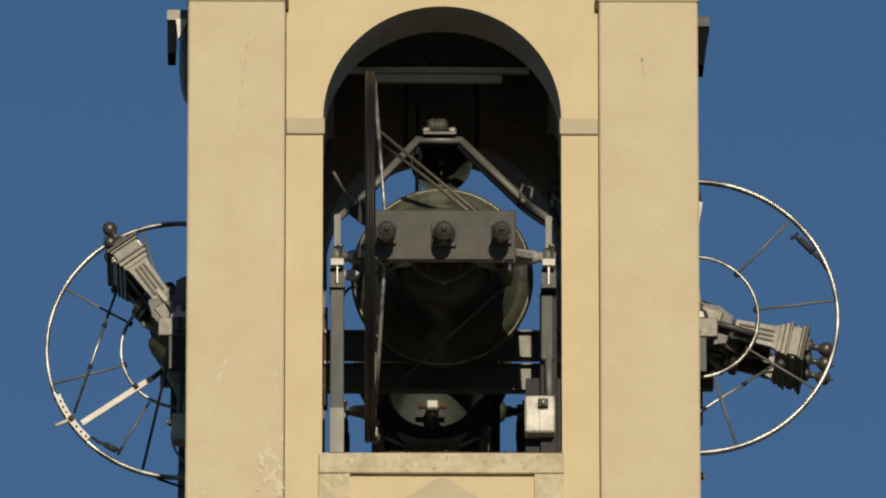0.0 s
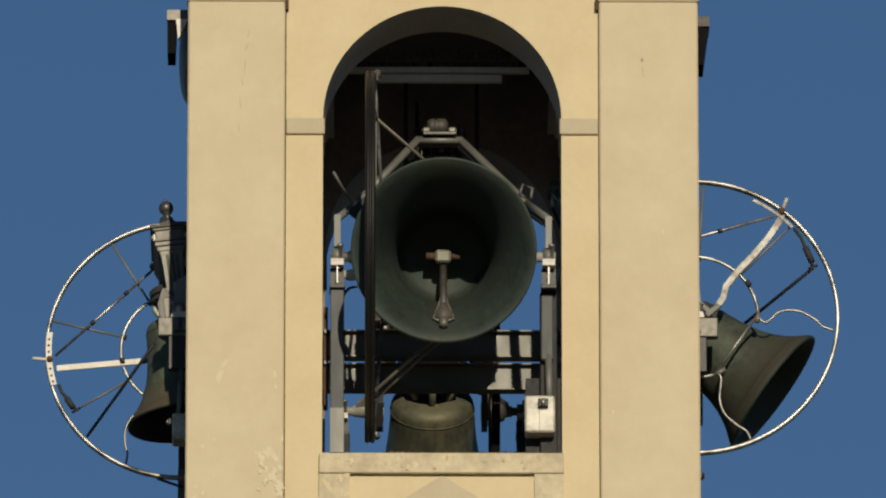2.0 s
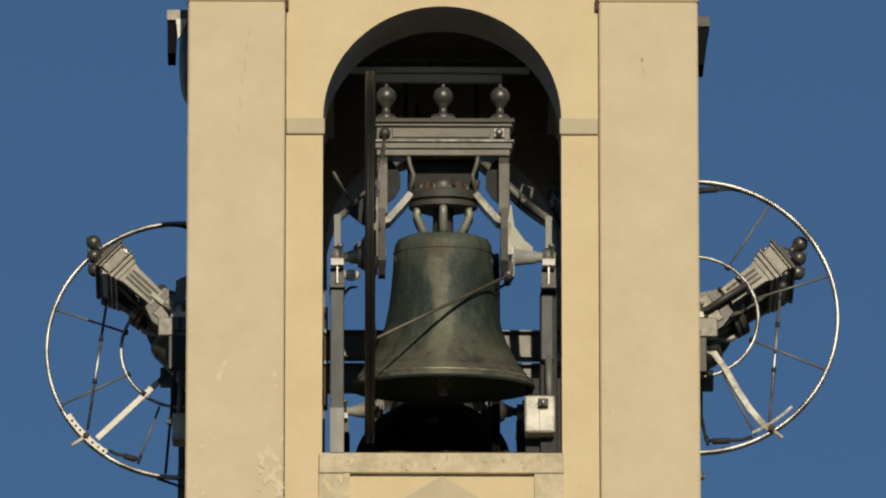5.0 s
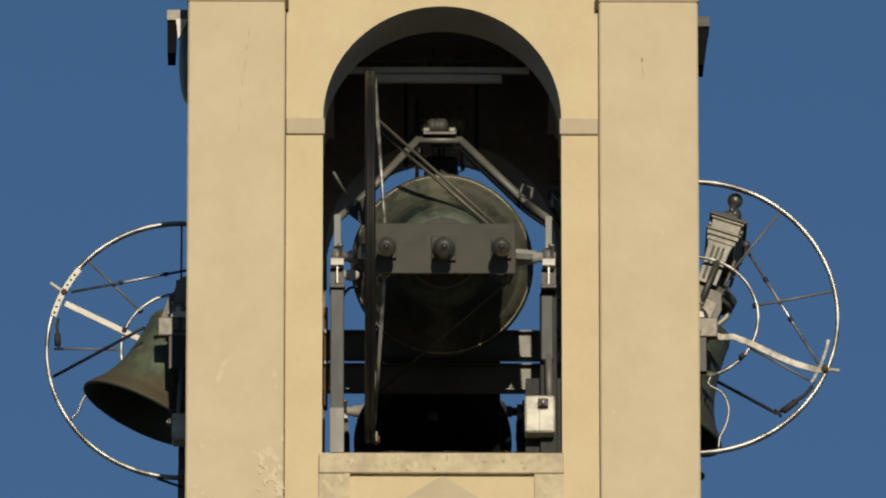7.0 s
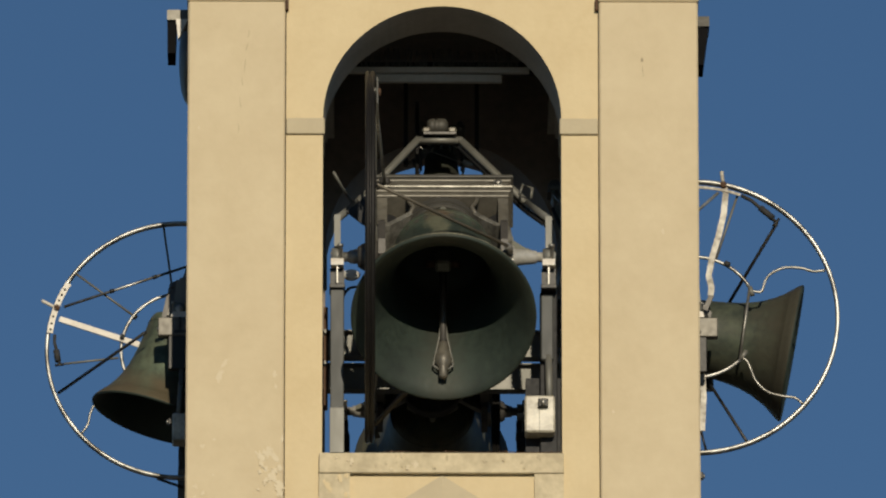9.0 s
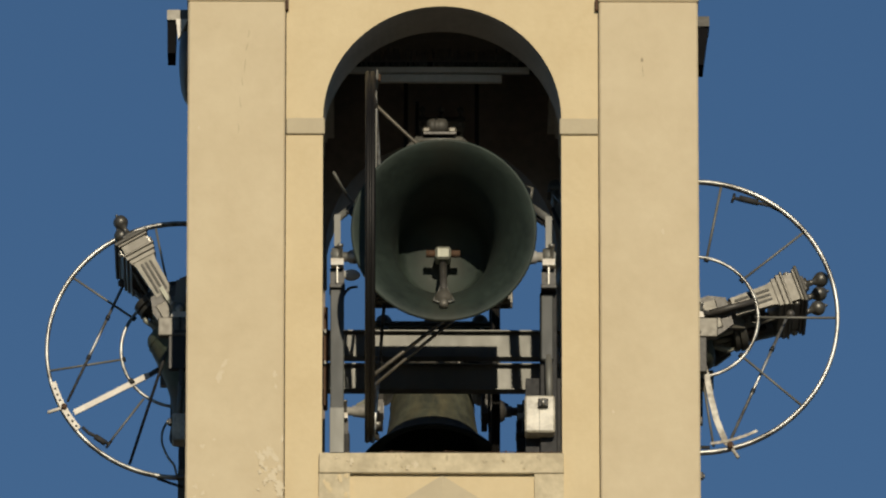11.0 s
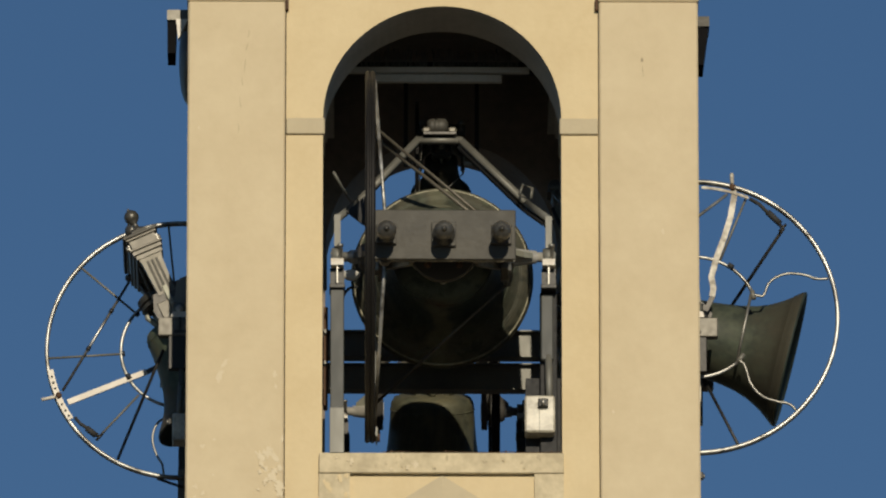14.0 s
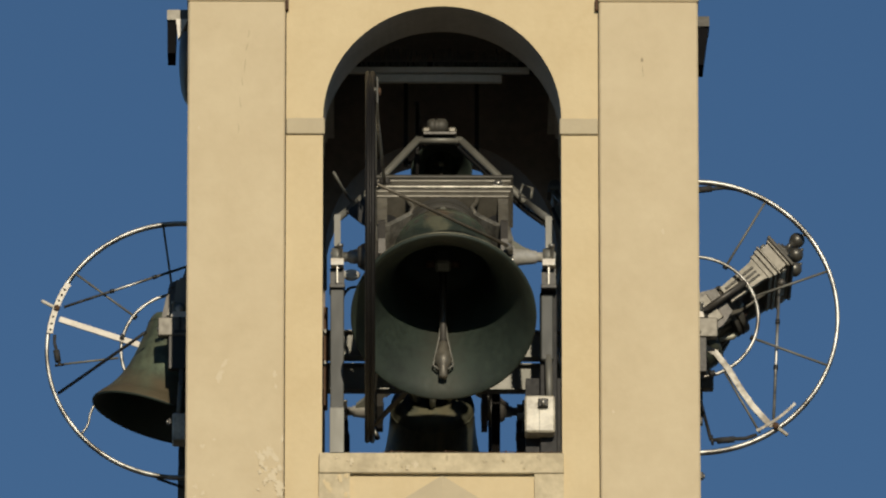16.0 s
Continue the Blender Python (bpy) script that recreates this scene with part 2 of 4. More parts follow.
    run = calc("MULTIPLY", run, span(noise(9.0, 6, 0.65, 0.5, 5.0), 0.32, 0.50, 0.2, 1.0))
    run = calc("MULTIPLY", run, span(sep.outputs["Z"], 0.06, -0.06, 0.0, 0.62), None, True)
    col = blend(run, col, (0.128, 0.126, 0.082))
    # rusty brown tinge under the band
    tinge = calc("MULTIPLY", span(calc("ABSOLUTE", side, 0.0), 0.03, 0.13, 1.0, 0.0), span(calc("ABSOLUTE", calc("ADD", height, 0.02), 0.0), 0.03, 0.12, 0.95, 0.0))
    col = blend(tinge, col, (0.066, 0.046, 0.028))
    # speckle
    col = blend(span(noise(42.0, 3, 0.6), 0.58, 0.74, 0.0, 0.3), col, (0.135, 0.130, 0.095))
    ln.new(col, b.inputs["Base Color"])
    b.inputs["Specular IOR Level"].default_value = 0.35
    return mat


# ---- mesh tools ----
def part(name, bm, mat, parent=None, label="", m=None):
    me = bpy.data.meshes.new(name)
    bmesh.ops.recalc_face_normals(bm, faces=bm.faces)
    bm.to_mesh(me)
    bm.free()
    me.materials.append(mat)
    ob = new(name, me)
    if parent is not None:
        ob.parent = parent
    if m is not None:
        ob.matrix_basis = m
    if label:
        tagged(ob, label)
    return ob


def box(bm, x0, x1, y0, y1, z0, z1, m=None, bevel=0.0):
    mat = Matrix.Translation(((x0 + x1) / 2, (y0 + y1) / 2, (z0 + z1) / 2)) @ Matrix.Diagonal((x1 - x0, y1 - y0, z1 - z0, 1))
    r = bmesh.ops.create_cube(bm, size=1, matrix=mat)
    if bevel:
        es = {e for v in r["verts"] for e in v.link_edges}
        out = bmesh.ops.bevel(bm, geom=list(es), offset=bevel, segments=1, affect="EDGES", profile=0.5)
        vs = list({v for f in out["faces"] for v in f.verts} | {v for v in r["verts"] if v.is_valid})
    else:
        vs = r["verts"]
    if m is not None:
        bmesh.ops.transform(bm, matrix=m, verts=vs)
    return bm


def tube(bm, pts, r, n=8, closed=False, flat=None):
    """A round bar of radius r along pts. flat: half width and half thickness of a flat bar instead, with its wide side along x."""
    pts = [Vector(p) for p in pts]
    rings, k = [], len(pts)
    up = None
    for i, p in enumerate(pts):
        a = pts[(i - 1) % k] if closed or i else p
        b = pts[(i + 1) % k] if closed or i < k - 1 else p
        d = (b - a).normalized()
        if flat:
            u = Vector((1, 0, 0))
            u = (u - d * u.dot(d)).normalized()
            v = d.cross(u)
            offs = [u * sx * flat[0] + v * sy * flat[1] for sx, sy in ((1, 1), (-1, 1), (-1, -1), (1, -1))]
        else:
            if up is None:
                up = Vector((0, 0, 1)) if abs(d.z) < 0.9 else Vector((1, 0, 0))
            u = (up - d * up.dot(d)).normalized()
            up = u
            v = d.cross(u)
            offs = [u * math.cos(2 * math.pi * j / n) * r + v * math.sin(2 * math.pi * j / n) * r for j in range(n)]
        rings.append([bm.verts.new(p + o) for o in offs])
    m = len(rings[0])
    for i in range(k if closed else k - 1):
        r0, r1 = rings[i], rings[(i + 1) % k]
        for j in range(m):
            f = bm.faces.new((r0[j], r0[(j + 1) % m], r1[(j + 1) % m], r1[j]))
            f.smooth = not flat
    if not closed:
        bm.faces.new(rings[0])
        bm.faces.new(list(reversed(rings[-1])))
    return bm


def lathe(bm, profile, n=24, m=None, smooth=True):
    """Turns a profile of (radius, height) round the z axis."""
    rings = []
    for r, z in profile:
        if r < 1e-6:
            rings.append([bm.verts.new((0, 0, z))])
        else:
            rings.append([bm.verts.new((r * math.cos(2 * math.pi * j / n), r * math.sin(2 * math.pi * j / n), z)) for j in range(n)])
    for a, b in zip(rings, rings[1:]):
        for j in range(n):
            k = (j + 1) % n
            if len(a) == 1 and len(b) == 1:
                continue
            vs = (a[0], b[k], b[j]) if len(a) == 1 else (a[j], a[k], b[0]) if len(b) == 1 else (a[j], a[k], b[k], b[j])
            bm.faces.new(vs).smooth = smooth
    if m is not None:
        bmesh.ops.transform(bm, matrix=m, verts=[v for ring in rings for v in ring])
    return bm


def prism(bm, outline, x0, x1):
    """An outline of (y, z) drawn out from x0 to x1."""
    a = [bm.verts.new((x0, y, z)) for y, z in outline]
    b = [bm.verts.new((x1, y, z)) for y, z in outline]
    bm.faces.new(a)
    bm.faces.new(list(reversed(b)))
    k = len(a)
    for i in range(k):
        bm.faces.new((a[i], b[i], b[(i + 1) % k], a[(i + 1) % k]))
    return bm


def slab(bm, line, half, y0, y1):
    """A cranked bar: a line of (x, z) of the given half thickness, drawn out from y0 to y1."""
    pts = [Vector((x, z)) for x, z in line]
    left, right = [], []
    for i, p in enumerate(pts):
        d = (pts[min(i + 1, len(pts) - 1)] - pts[max(i - 1, 0)]).normalized() * half
        left.append((p.x - d.y, p.y + d.x))
        right.append((p.x + d.y, p.y - d.x))
    outline = left + right[::-1]
    a = [bm.verts.new((x, y0, z)) for x, z in outline]
    b = [bm.verts.new((x, y1, z)) for x, z in outline]
    k, n = len(line), len(outline)
    for i in range(k - 1):
        for v in (a, b):
            bm.faces.new((v[i], v[i + 1], v[n - 2 - i], v[n - 1 - i]))
    for i in range(n):
        bm.faces.new((a[i], b[i], b[(i + 1) % n], a[(i + 1) % n]))
    return bm


def ring_points(x, r, n=72, a0=0.0, a1=360.0, whole=True):
    k = n if whole else n + 1
    return [(x, -r * math.cos(radians(a0 + (a1 - a0) * i / n)), r * math.sin(radians(a0 + (a1 - a0) * i / n))) for i in range(k)]


def on_wheel(x, r, a):
    """A point of the wheel's plane: a is counted from the outward side up towards the yoke."""
    return (x, -r * math.cos(radians(a)), r * math.sin(radians(a)))


BM = bmesh.new
ALONG_X = Matrix.Rotation(radians(90), 4, "Y")

# ---- the tower ----
HALF, DEEP, PIER = 1.80, 3.45, 0.70
OPEN, SPRING, SILL, TOP, LOW = 0.840, 0.986, -1.515, 2.45, -6.0
WALL = 0.56


def arched_wall(half):
    """A wall in the xz plane, outer side at y = 0, with a round-arched opening."""
    bm = BM()
    n = 40
    cells = []
    for s in (-1, 1):
        xs = sorted((s * OPEN, s * half))
        for z0, z1 in ((LOW, SILL), (SILL, SPRING), (SPRING, TOP)):
            cells.append([(xs[0], z0), (xs[1], z0), (xs[1], z1), (xs[0], z1)])
    arc = [(-OPEN * math.cos(math.pi * i / n), SPRING + OPEN * math.sin(math.pi * i / n)) for i in range(n + 1)]
    for p, q in zip(arc, arc[1:]):
        cells.append([p, q, (q[0], TOP), (p[0], TOP)])
    cells.append([(-OPEN, LOW), (OPEN, LOW), (OPEN, SILL), (-OPEN, SILL)])
    for c in cells:
        pts = [v for i, v in enumerate(c) if (v[0] - c[i - 1][0]) ** 2 + (v[1] - c[i - 1][1]) ** 2 > 1e-10]
        bm.faces.new([bm.verts.new((x, 0, z)) for x, z in pts])
    bmesh.ops.remove_doubles(bm, verts=bm.verts, dist=1e-5)
    r = bmesh.ops.extrude_face_region(bm, geom=list(bm.faces))
    bmesh.ops.translate(bm, verts=[v for v in r["geom"] if isinstance(v, bmesh.types.BMVert)], vec=(0, WALL - 0.03, 0))
    return bm


def face_pose(side):
    """The frame of one face: origin in the middle of its opening on the outer plane, -y pointing out."""
    return {"south": pose(0, 0, H), "north": pose(0, DEEP, H, 0, 0, 180),
            "west": pose(-HALF, DEEP / 2, H, 0, 0, -90), "east": pose(HALF, DEEP / 2, H, 0, 0, 90)}[side]


for side, half in (("south", HALF - PIER), ("north", HALF - PIER), ("west", DEEP / 2 - PIER), ("east", DEEP / 2 - PIER)):
    base = face_pose(side)
    wall = part("wall_" + side, arched_wall(half), PLASTER_YELLOW, m=base @ pose(-0.006, 0.03, 0))
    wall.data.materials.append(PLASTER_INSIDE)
    # only the front soffit stays grey; the others take the dimmed plaster
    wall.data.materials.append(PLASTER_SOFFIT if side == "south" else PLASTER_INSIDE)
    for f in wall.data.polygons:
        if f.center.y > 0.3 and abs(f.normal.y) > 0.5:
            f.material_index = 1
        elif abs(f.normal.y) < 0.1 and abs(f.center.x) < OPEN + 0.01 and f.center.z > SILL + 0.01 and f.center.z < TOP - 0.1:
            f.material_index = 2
    tagged(wall, "yellow plastered belfry wall with a round-arched opening", "wall", kind="structure")
    for s in (-1, 1):
        xs = sorted((s * (OPEN - 0.012), s * (half - 0.002)))
        part("impost", box(BM(), xs[0], xs[1], -0.022, WALL - 0.06, SPRING - 0.125, SPRING - 0.006, bevel=0.006), STONE_CAP, wall, "pale impost band under the arch", m=Matrix())
    # parapet under the opening: slab, framed field and raised lozenge
    par = BM()
    box(par, -0.86, 0.85, -0.048, 0.2, SILL - 0.145, SILL + 0.004, bevel=0.006)
    for x0, x1 in ((-0.86, -0.645), (0.645, 0.85)):
        box(par, x0, x1, -0.034, 0.03, SILL - 1.3, SILL - 0.145)
    part("parapet", par, PLASTER_STAINED, wall, "stained plaster parapet with a sunk field")
    loz = BM()
    for s in (-1, 1):
        c = [loz.verts.new(p) for p in ((0, -0.009, SILL - 0.15), (s * 0.62, -0.009, SILL - 0.55), (0, -0.009, SILL - 0.95), (0, -0.06, SILL - 0.55))]
        loz.faces.new((c[0], c[1], c[3]))
        loz.faces.new((c[1], c[2], c[3]))
    part("lozenge", loz, STONE_CAP, wall, "raised plaster lozenge")
    fld = BM()
    box(fld, -0.646, 0.646, -0.005, 0.02, SILL - 1.3, SILL - 0.158)
    part("field", fld, PLASTER_YELLOW, wall)

for sx in (-1, 1):
    for y0 in (0.0, DEEP - PIER):
        bm = BM()
        xs = sorted((sx * (HALF - PIER + (0.001 if sx > 0 else 0.013)), sx * HALF))
        box(bm, xs[0], xs[1], y0, y0 + PIER, LOW, 1.853, bevel=0.012)
        pier = part("corner_pilaster", bm, PLASTER_GREY, m=pose(0, 0, H))
        tagged(pier, "pale plaster corner pilaster of the bell tower", "pilaster", kind="structure")
        cap = BM()
        box(cap, xs[0] - 0.008, xs[1] + 0.008, y0 - 0.008, y0 + PIER + 0.008, 1.853, 1.93, bevel=0.01)
        box(cap, xs[0] - 0.004, xs[1] + 0.004, y0 - 0.004, y0 + PIER + 0.004, 1.93, TOP)
        part("capital", cap, PLASTER_GREY, pier)

bm = BM()
box(bm, -HALF, HALF, 0, DEEP, TOP, TOP + 0.4)
tagged(part("ceiling", bm, PLASTER_INSIDE, m=pose(0, 0, H)), "belfry ceiling in dimmed plaster", "ceiling", kind="structure")
bm = BM()
box(bm, -HALF + 0.1, HALF - 0.1, 0.1, DEEP - 0.1, SILL - 0.5, SILL - 0.25)
tagged(part("floor", bm, FLOOR, m=pose(0, 0, H)), "unseen dark floor of the belfry", "floor", kind="structure")
bm = BM()
box(bm, -HALF + 0.02, HALF - 0.02, 0.02, DEEP - 0.02, -H, LOW)
tagged(part("tower_shaft", bm, PLASTER_YELLOW, m=pose(0, 0, H)), "plain plastered shaft of the bell tower", "tower", kind="structure")
bm = BM()
bmesh.ops.create_grid(bm, x_segments=1, y_segments=1, size=2500)
tagged(part("ground", bm, GROUND), "dry open ground around the tower", "ground", kind="structure")


# ---- the bells ----
def turned_bell(k):
    """Outer and inner skin of a bell, the swing axis at z = 0."""
    out = [(0.0, 0.150), (0.16, 0.148), (0.26, 0.138), (0.318, 0.115), (0.340, 0.075), (0.346, 0.02), (0.348, -0.03), (0.354, -0.12), (0.366, -0.25), (0.384, -0.38), (0.410, -0.50),
           (0.448, -0.61), (0.492, -0.70), (0.535, -0.77), (0.580, -0.83), (0.586, -0.833), (0.592, -0.845), (0.618, -0.875), (0.640, -0.905), (0.648, -0.925)]
    inn = [(0.648, -0.925), (0.645, -0.943), (0.630, -0.943), (0.572, -0.895), (0.50, -0.80), (0.43, -0.68), (0.37, -0.52), (0.335, -0.30), (0.31, 0.0), (0.25, 0.06), (0.0, 0.08)]
    return [(r * k, z * k) for r, z in out], [(r * k, z * k) for r, z in inn]


def ball_finial(k, mid=False):
    p = 0.080 if mid else 0.062
    prof = [(0.0, 0.962), (p, 0.962), (p, 1.012), (0.03, 1.02), (0.026, 1.07), (0.045, 1.09)]
    c, r = 1.145, 0.070
    prof += [(r * math.cos(radians(a)), c + r * math.sin(radians(a))) for a in range(-50, 81, 13)]
    prof += [(0.016, 1.219), (0.010, 1.234), (0.0, 1.238)]
    return lathe(BM(), [(a * k, z * k) for a, z in prof], 20)


# wires of the side wheels from the ends of the inner ring's chord to the rim: (radius, angle)
WAVE_FRONT = ((0.567, -53), (0.615, -56.5), (0.66, -57), (0.745, -50), (0.85, -48.5), (0.96, -50), (1.08, -54), (1.155, -57.3), (1.26, -58.8))
WAVE_BACK = ((0.56, -124.5), (0.61, -121), (0.70, -124), (0.815, -127.5), (0.96, -127), (1.09, -123), (1.18, -120), (1.265, -120))


def smooth_line(pts, n=4):
    """Points on a smooth curve through pts."""
    out = []
    for i in range(len(pts) - 1):
        p = [Vector(pts[max(0, min(len(pts) - 1, i + d))]) for d in (-1, 0, 1, 2)]
        for j in range(n):
            u = j / n
            out.append(tuple(0.5 * (2 * p[1] + (p[2] - p[0]) * u + (2 * p[0] - 5 * p[1] + 4 * p[2] - p[3]) * u ** 2 + (3 * p[1] - p[0] - 3 * p[2] + p[3]) * u ** 3)))
    return out + [tuple(pts[-1])]


def side_wheel(add, xw, R, near, spokes, lever, tip, plate, holes, stay_end, shackle, brace, rod, back_lever, back_rod, back_brace, back_shackle, paint):
    """The great wheel of a side bell. All angles are counted from the outward side up towards the counterweight."""
    at = lambda r, a, dx=0.0: on_wheel(xw + dx, r, a)
    add("wheel_rim", tube(BM(), ring_points(xw, R, 96), 0, closed=True, flat=(0.022, 0.010)), STEEL_DARK, "blackened channel rim of the bell wheel")
    for s in (-1, 1):
        add("rim_tube", tube(BM(), ring_points(xw + s * 0.017, R, 128), 0.019, 10, True), RIM, "tubular edge of the wheel rim")
    # inner ring, cut by a straight chord beside the mouth
    add("inner_ring", tube(BM(), [at(0.572, -50 + 286 * i / 60) for i in range(61)], 0.016, 8), RIM, "inner ring of the bell wheel")
    add("ring_chord", tube(BM(), [at(0.572, -50), at(0.565, -124)], 0.013, 8), STEEL, "straight chord closing the inner ring")
    for a, b in ((-50, -55), (-124, -118)):
        p, q = Vector(at(0.575, a)), Vector(at(0.565, b))
        add("ring_ferrule", tube(BM(), [tuple(p), tuple(p + (q - p) * 1.6)], 0.022, 8), STEEL_DULL, "ferrule on the end of the ring")
    for a in spokes:
        add("spoke", tube(BM(), [at(0.545, a), at(R - 0.01, a)], 0.0115, 6), STEEL_DULL, "thin wheel spoke")
        add("spoke_clamp", tube(BM(), [at(0.555, a - 2.2), at(0.555, a + 2.2)], 0.022, 6), STEEL_DARK, "dark clamp of a spoke")
    # lever, painted white beyond the hub, with its tip past the rim
    add("lever", tube(BM(), [at(r, a, near * 0.034) for r, a in lever], 0, flat=(0.010, 0.027)), paint, "chipped white wheel lever")
    r, a = lever[0]
    add("lever_root", tube(BM(), [at(r * 0.45, a * 1.9, near * 0.03), at(r + 0.02, a, near * 0.03)], 0, flat=(0.012, 0.022)), CAST_DARK, "dark root of the lever")
    add("lever_tip", tube(BM(), [at(r, a, near * 0.036) for r, a in tip], 0.017, 8), paint, "white lever tip past the rim")
    drilled = add("rim_plate", tube(BM(), ring_points(xw + near * 0.048, plate[0], 12, plate[1], plate[2], False), 0, flat=(0.006, plate[3])), paint, "drilled plate on the rim")
    for a in holes:
        add("hole", lathe(BM(), [(0.0, 0.0), (0.012, 0.0), (0.012, 0.003), (0.0, 0.003)], 8, Matrix.Translation(at(plate[0], a, near * 0.056 - 0.0015)) @ ALONG_X), RUBBER, "", drilled)
    r, a = tip[0]
    add("lever_bolt", lathe(BM(), [(0.0, -0.012), (0.03, -0.012), (0.03, 0.012), (0.0, 0.012)], 10, Matrix.Translation(at(r, a, near * 0.06)) @ ALONG_X), RUST, "rusty lever bolt")
    add("ring_bolt", tube(BM(), [at(0.572, lever[0][1] + 3, near * 0.045), at(0.572, lever[0][1] + 8, near * 0.045)], 0.026, 6), RUBBER, "black clamp of lever and ring")
    # stay rod from the counterweight, clipped to two spokes
    a0, a1 = Vector((-0.41, -0.165, 0.83)), Vector(at(stay_end[0], stay_end[1], near * 0.03))
    add("stay", tube(BM(), [tuple(a0), tuple(a1)], 0.0135, 6), RIM, "long stay rod from counterweight to rim")
    for u in (0.28, 0.62):
        p = a0.lerp(a1, u)
        q = (a1 - a0).normalized() * 0.022
        add("stay_clip", tube(BM(), [tuple(p - q), tuple(p + q)], 0.021, 6), STEEL_DARK, "dark clip on the stay rod")
    # shackles at the rim, braces from the far axle
    for name, pts in (("shackle", shackle), ("shackle", back_shackle)):
        (r0, a0), (r1, a1) = pts
        u = lambda f, dr=0.0: at(r0 + (r1 - r0) * f + dr, a0 + (a1 - a0) * f, 0.01)
        body = add(name, tube(BM(), [u(0.0), u(0.25, 0.008), u(0.5, -0.004), u(0.95)], 0.017, 6), RUBBER, "black shackle at the rim")
        add("shackle_jaw", tube(BM(), [u(0.48), u(0.86, 0.006)], 0.030, 6), RUBBER, "", body)
        add("shackle_pin", tube(BM(), [u(0.97, -0.045), u(0.97, 0.045)], 0.013, 6), STEEL_DARK, "", body)
    for p, q in (brace, back_brace):
        add("brace", tube(BM(), [q, at(*p)], 0.0155, 6), STEEL_DARK, "dark brace rod across to the wheel")
    add("rod", tube(BM(), [at(*p) for p in rod], 0.011, 6), STEEL_DULL, "thin rod beside the lever")
    # counterpart of the lever on the other half
    add("back_lever", tube(BM(), [at(r, a, near * 0.03) for r, a in back_lever], 0, flat=(0.010, 0.026)), paint, "short chipped white lever")
    r, a = back_lever[0]
    add("lever_root", tube(BM(), [at(0.12, a, near * 0.03), at(r + 0.01, a, near * 0.03)], 0, flat=(0.012, 0.024)), CAST_DARK)
    add("rod", tube(BM(), [at(*p) for p in back_rod], 0.011, 6), STEEL_DARK)
    for wave in (WAVE_FRONT, WAVE_BACK):
        add("wave_wire", tube(BM(), smooth_line([at(r, a) for r, a in wave]), 0.012, 6), STEEL, "wavy wire beside the mouth")
    add("wheel_post", tube(BM(), [at(0.10, 90), at(0.57, 90)], 0.03, 6), CAST_DARK, "dark post of the wheel")


GEAR = {
    "west": dict(paint=WHITE_PAINT, xw=-0.46, R=1.281, near=1, spokes=(20.3, 65.0, 108.4, 155.0), lever=((0.40, -10.8), (1.20, -2.5)), tip=((1.255, 1.9), (1.42, 3.0)), plate=(1.262, -10, 14.3, 0.028), holes=(-8.4, -5.6, -2.4, 5.4, 8.2, 11.0),
                 stay_end=(1.20, 3.7), shackle=((1.215, -10), (1.165, -25)), brace=((1.242, -37.4), (0.47, -0.27, -0.22)), rod=((0.60, -24.4), (1.17, -24.2)),
                 back_lever=((0.86, -165), (1.19, -157)), back_rod=((0.56, -157.6), (0.92, -157.4)), back_brace=((1.245, -145.5), (0.47, 0.50, -0.33)), back_shackle=((1.27, 131), (1.175, 152))),
    "east": dict(paint=WORN_PAINT, xw=-0.535, R=1.288, near=-1, spokes=(33.0, 74.0, 113.5, 153.0), lever=((0.24, -26), (0.31, -19), (0.40, -8), (0.47, -7), (0.57, -5.6), (0.80, -5.6), (1.0, -5.0), (1.21, -3.3), (1.25, -2.2)), tip=((1.27, -1.6), (1.40, 0.1)), plate=(1.222, -9.5, 11, 0.012), holes=(),
                 stay_end=(1.20, -0.3), shackle=((1.24, -9.8), (1.17, -29.4)), brace=((1.17, -29.4), (0.50, -0.30, -0.16)), rod=((0.59, -9.0), (1.24, -8.3)),
                 back_lever=((0.36, -161.6), (0.57, -163), (0.77, -164), (1.09, -166.5)), back_rod=((1.08, -167), (1.26, -165.4)), back_brace=((1.265, -148.3), (0.50, -0.04, 0.05)), back_shackle=((1.285, 126), (1.19, 147.5))),
}


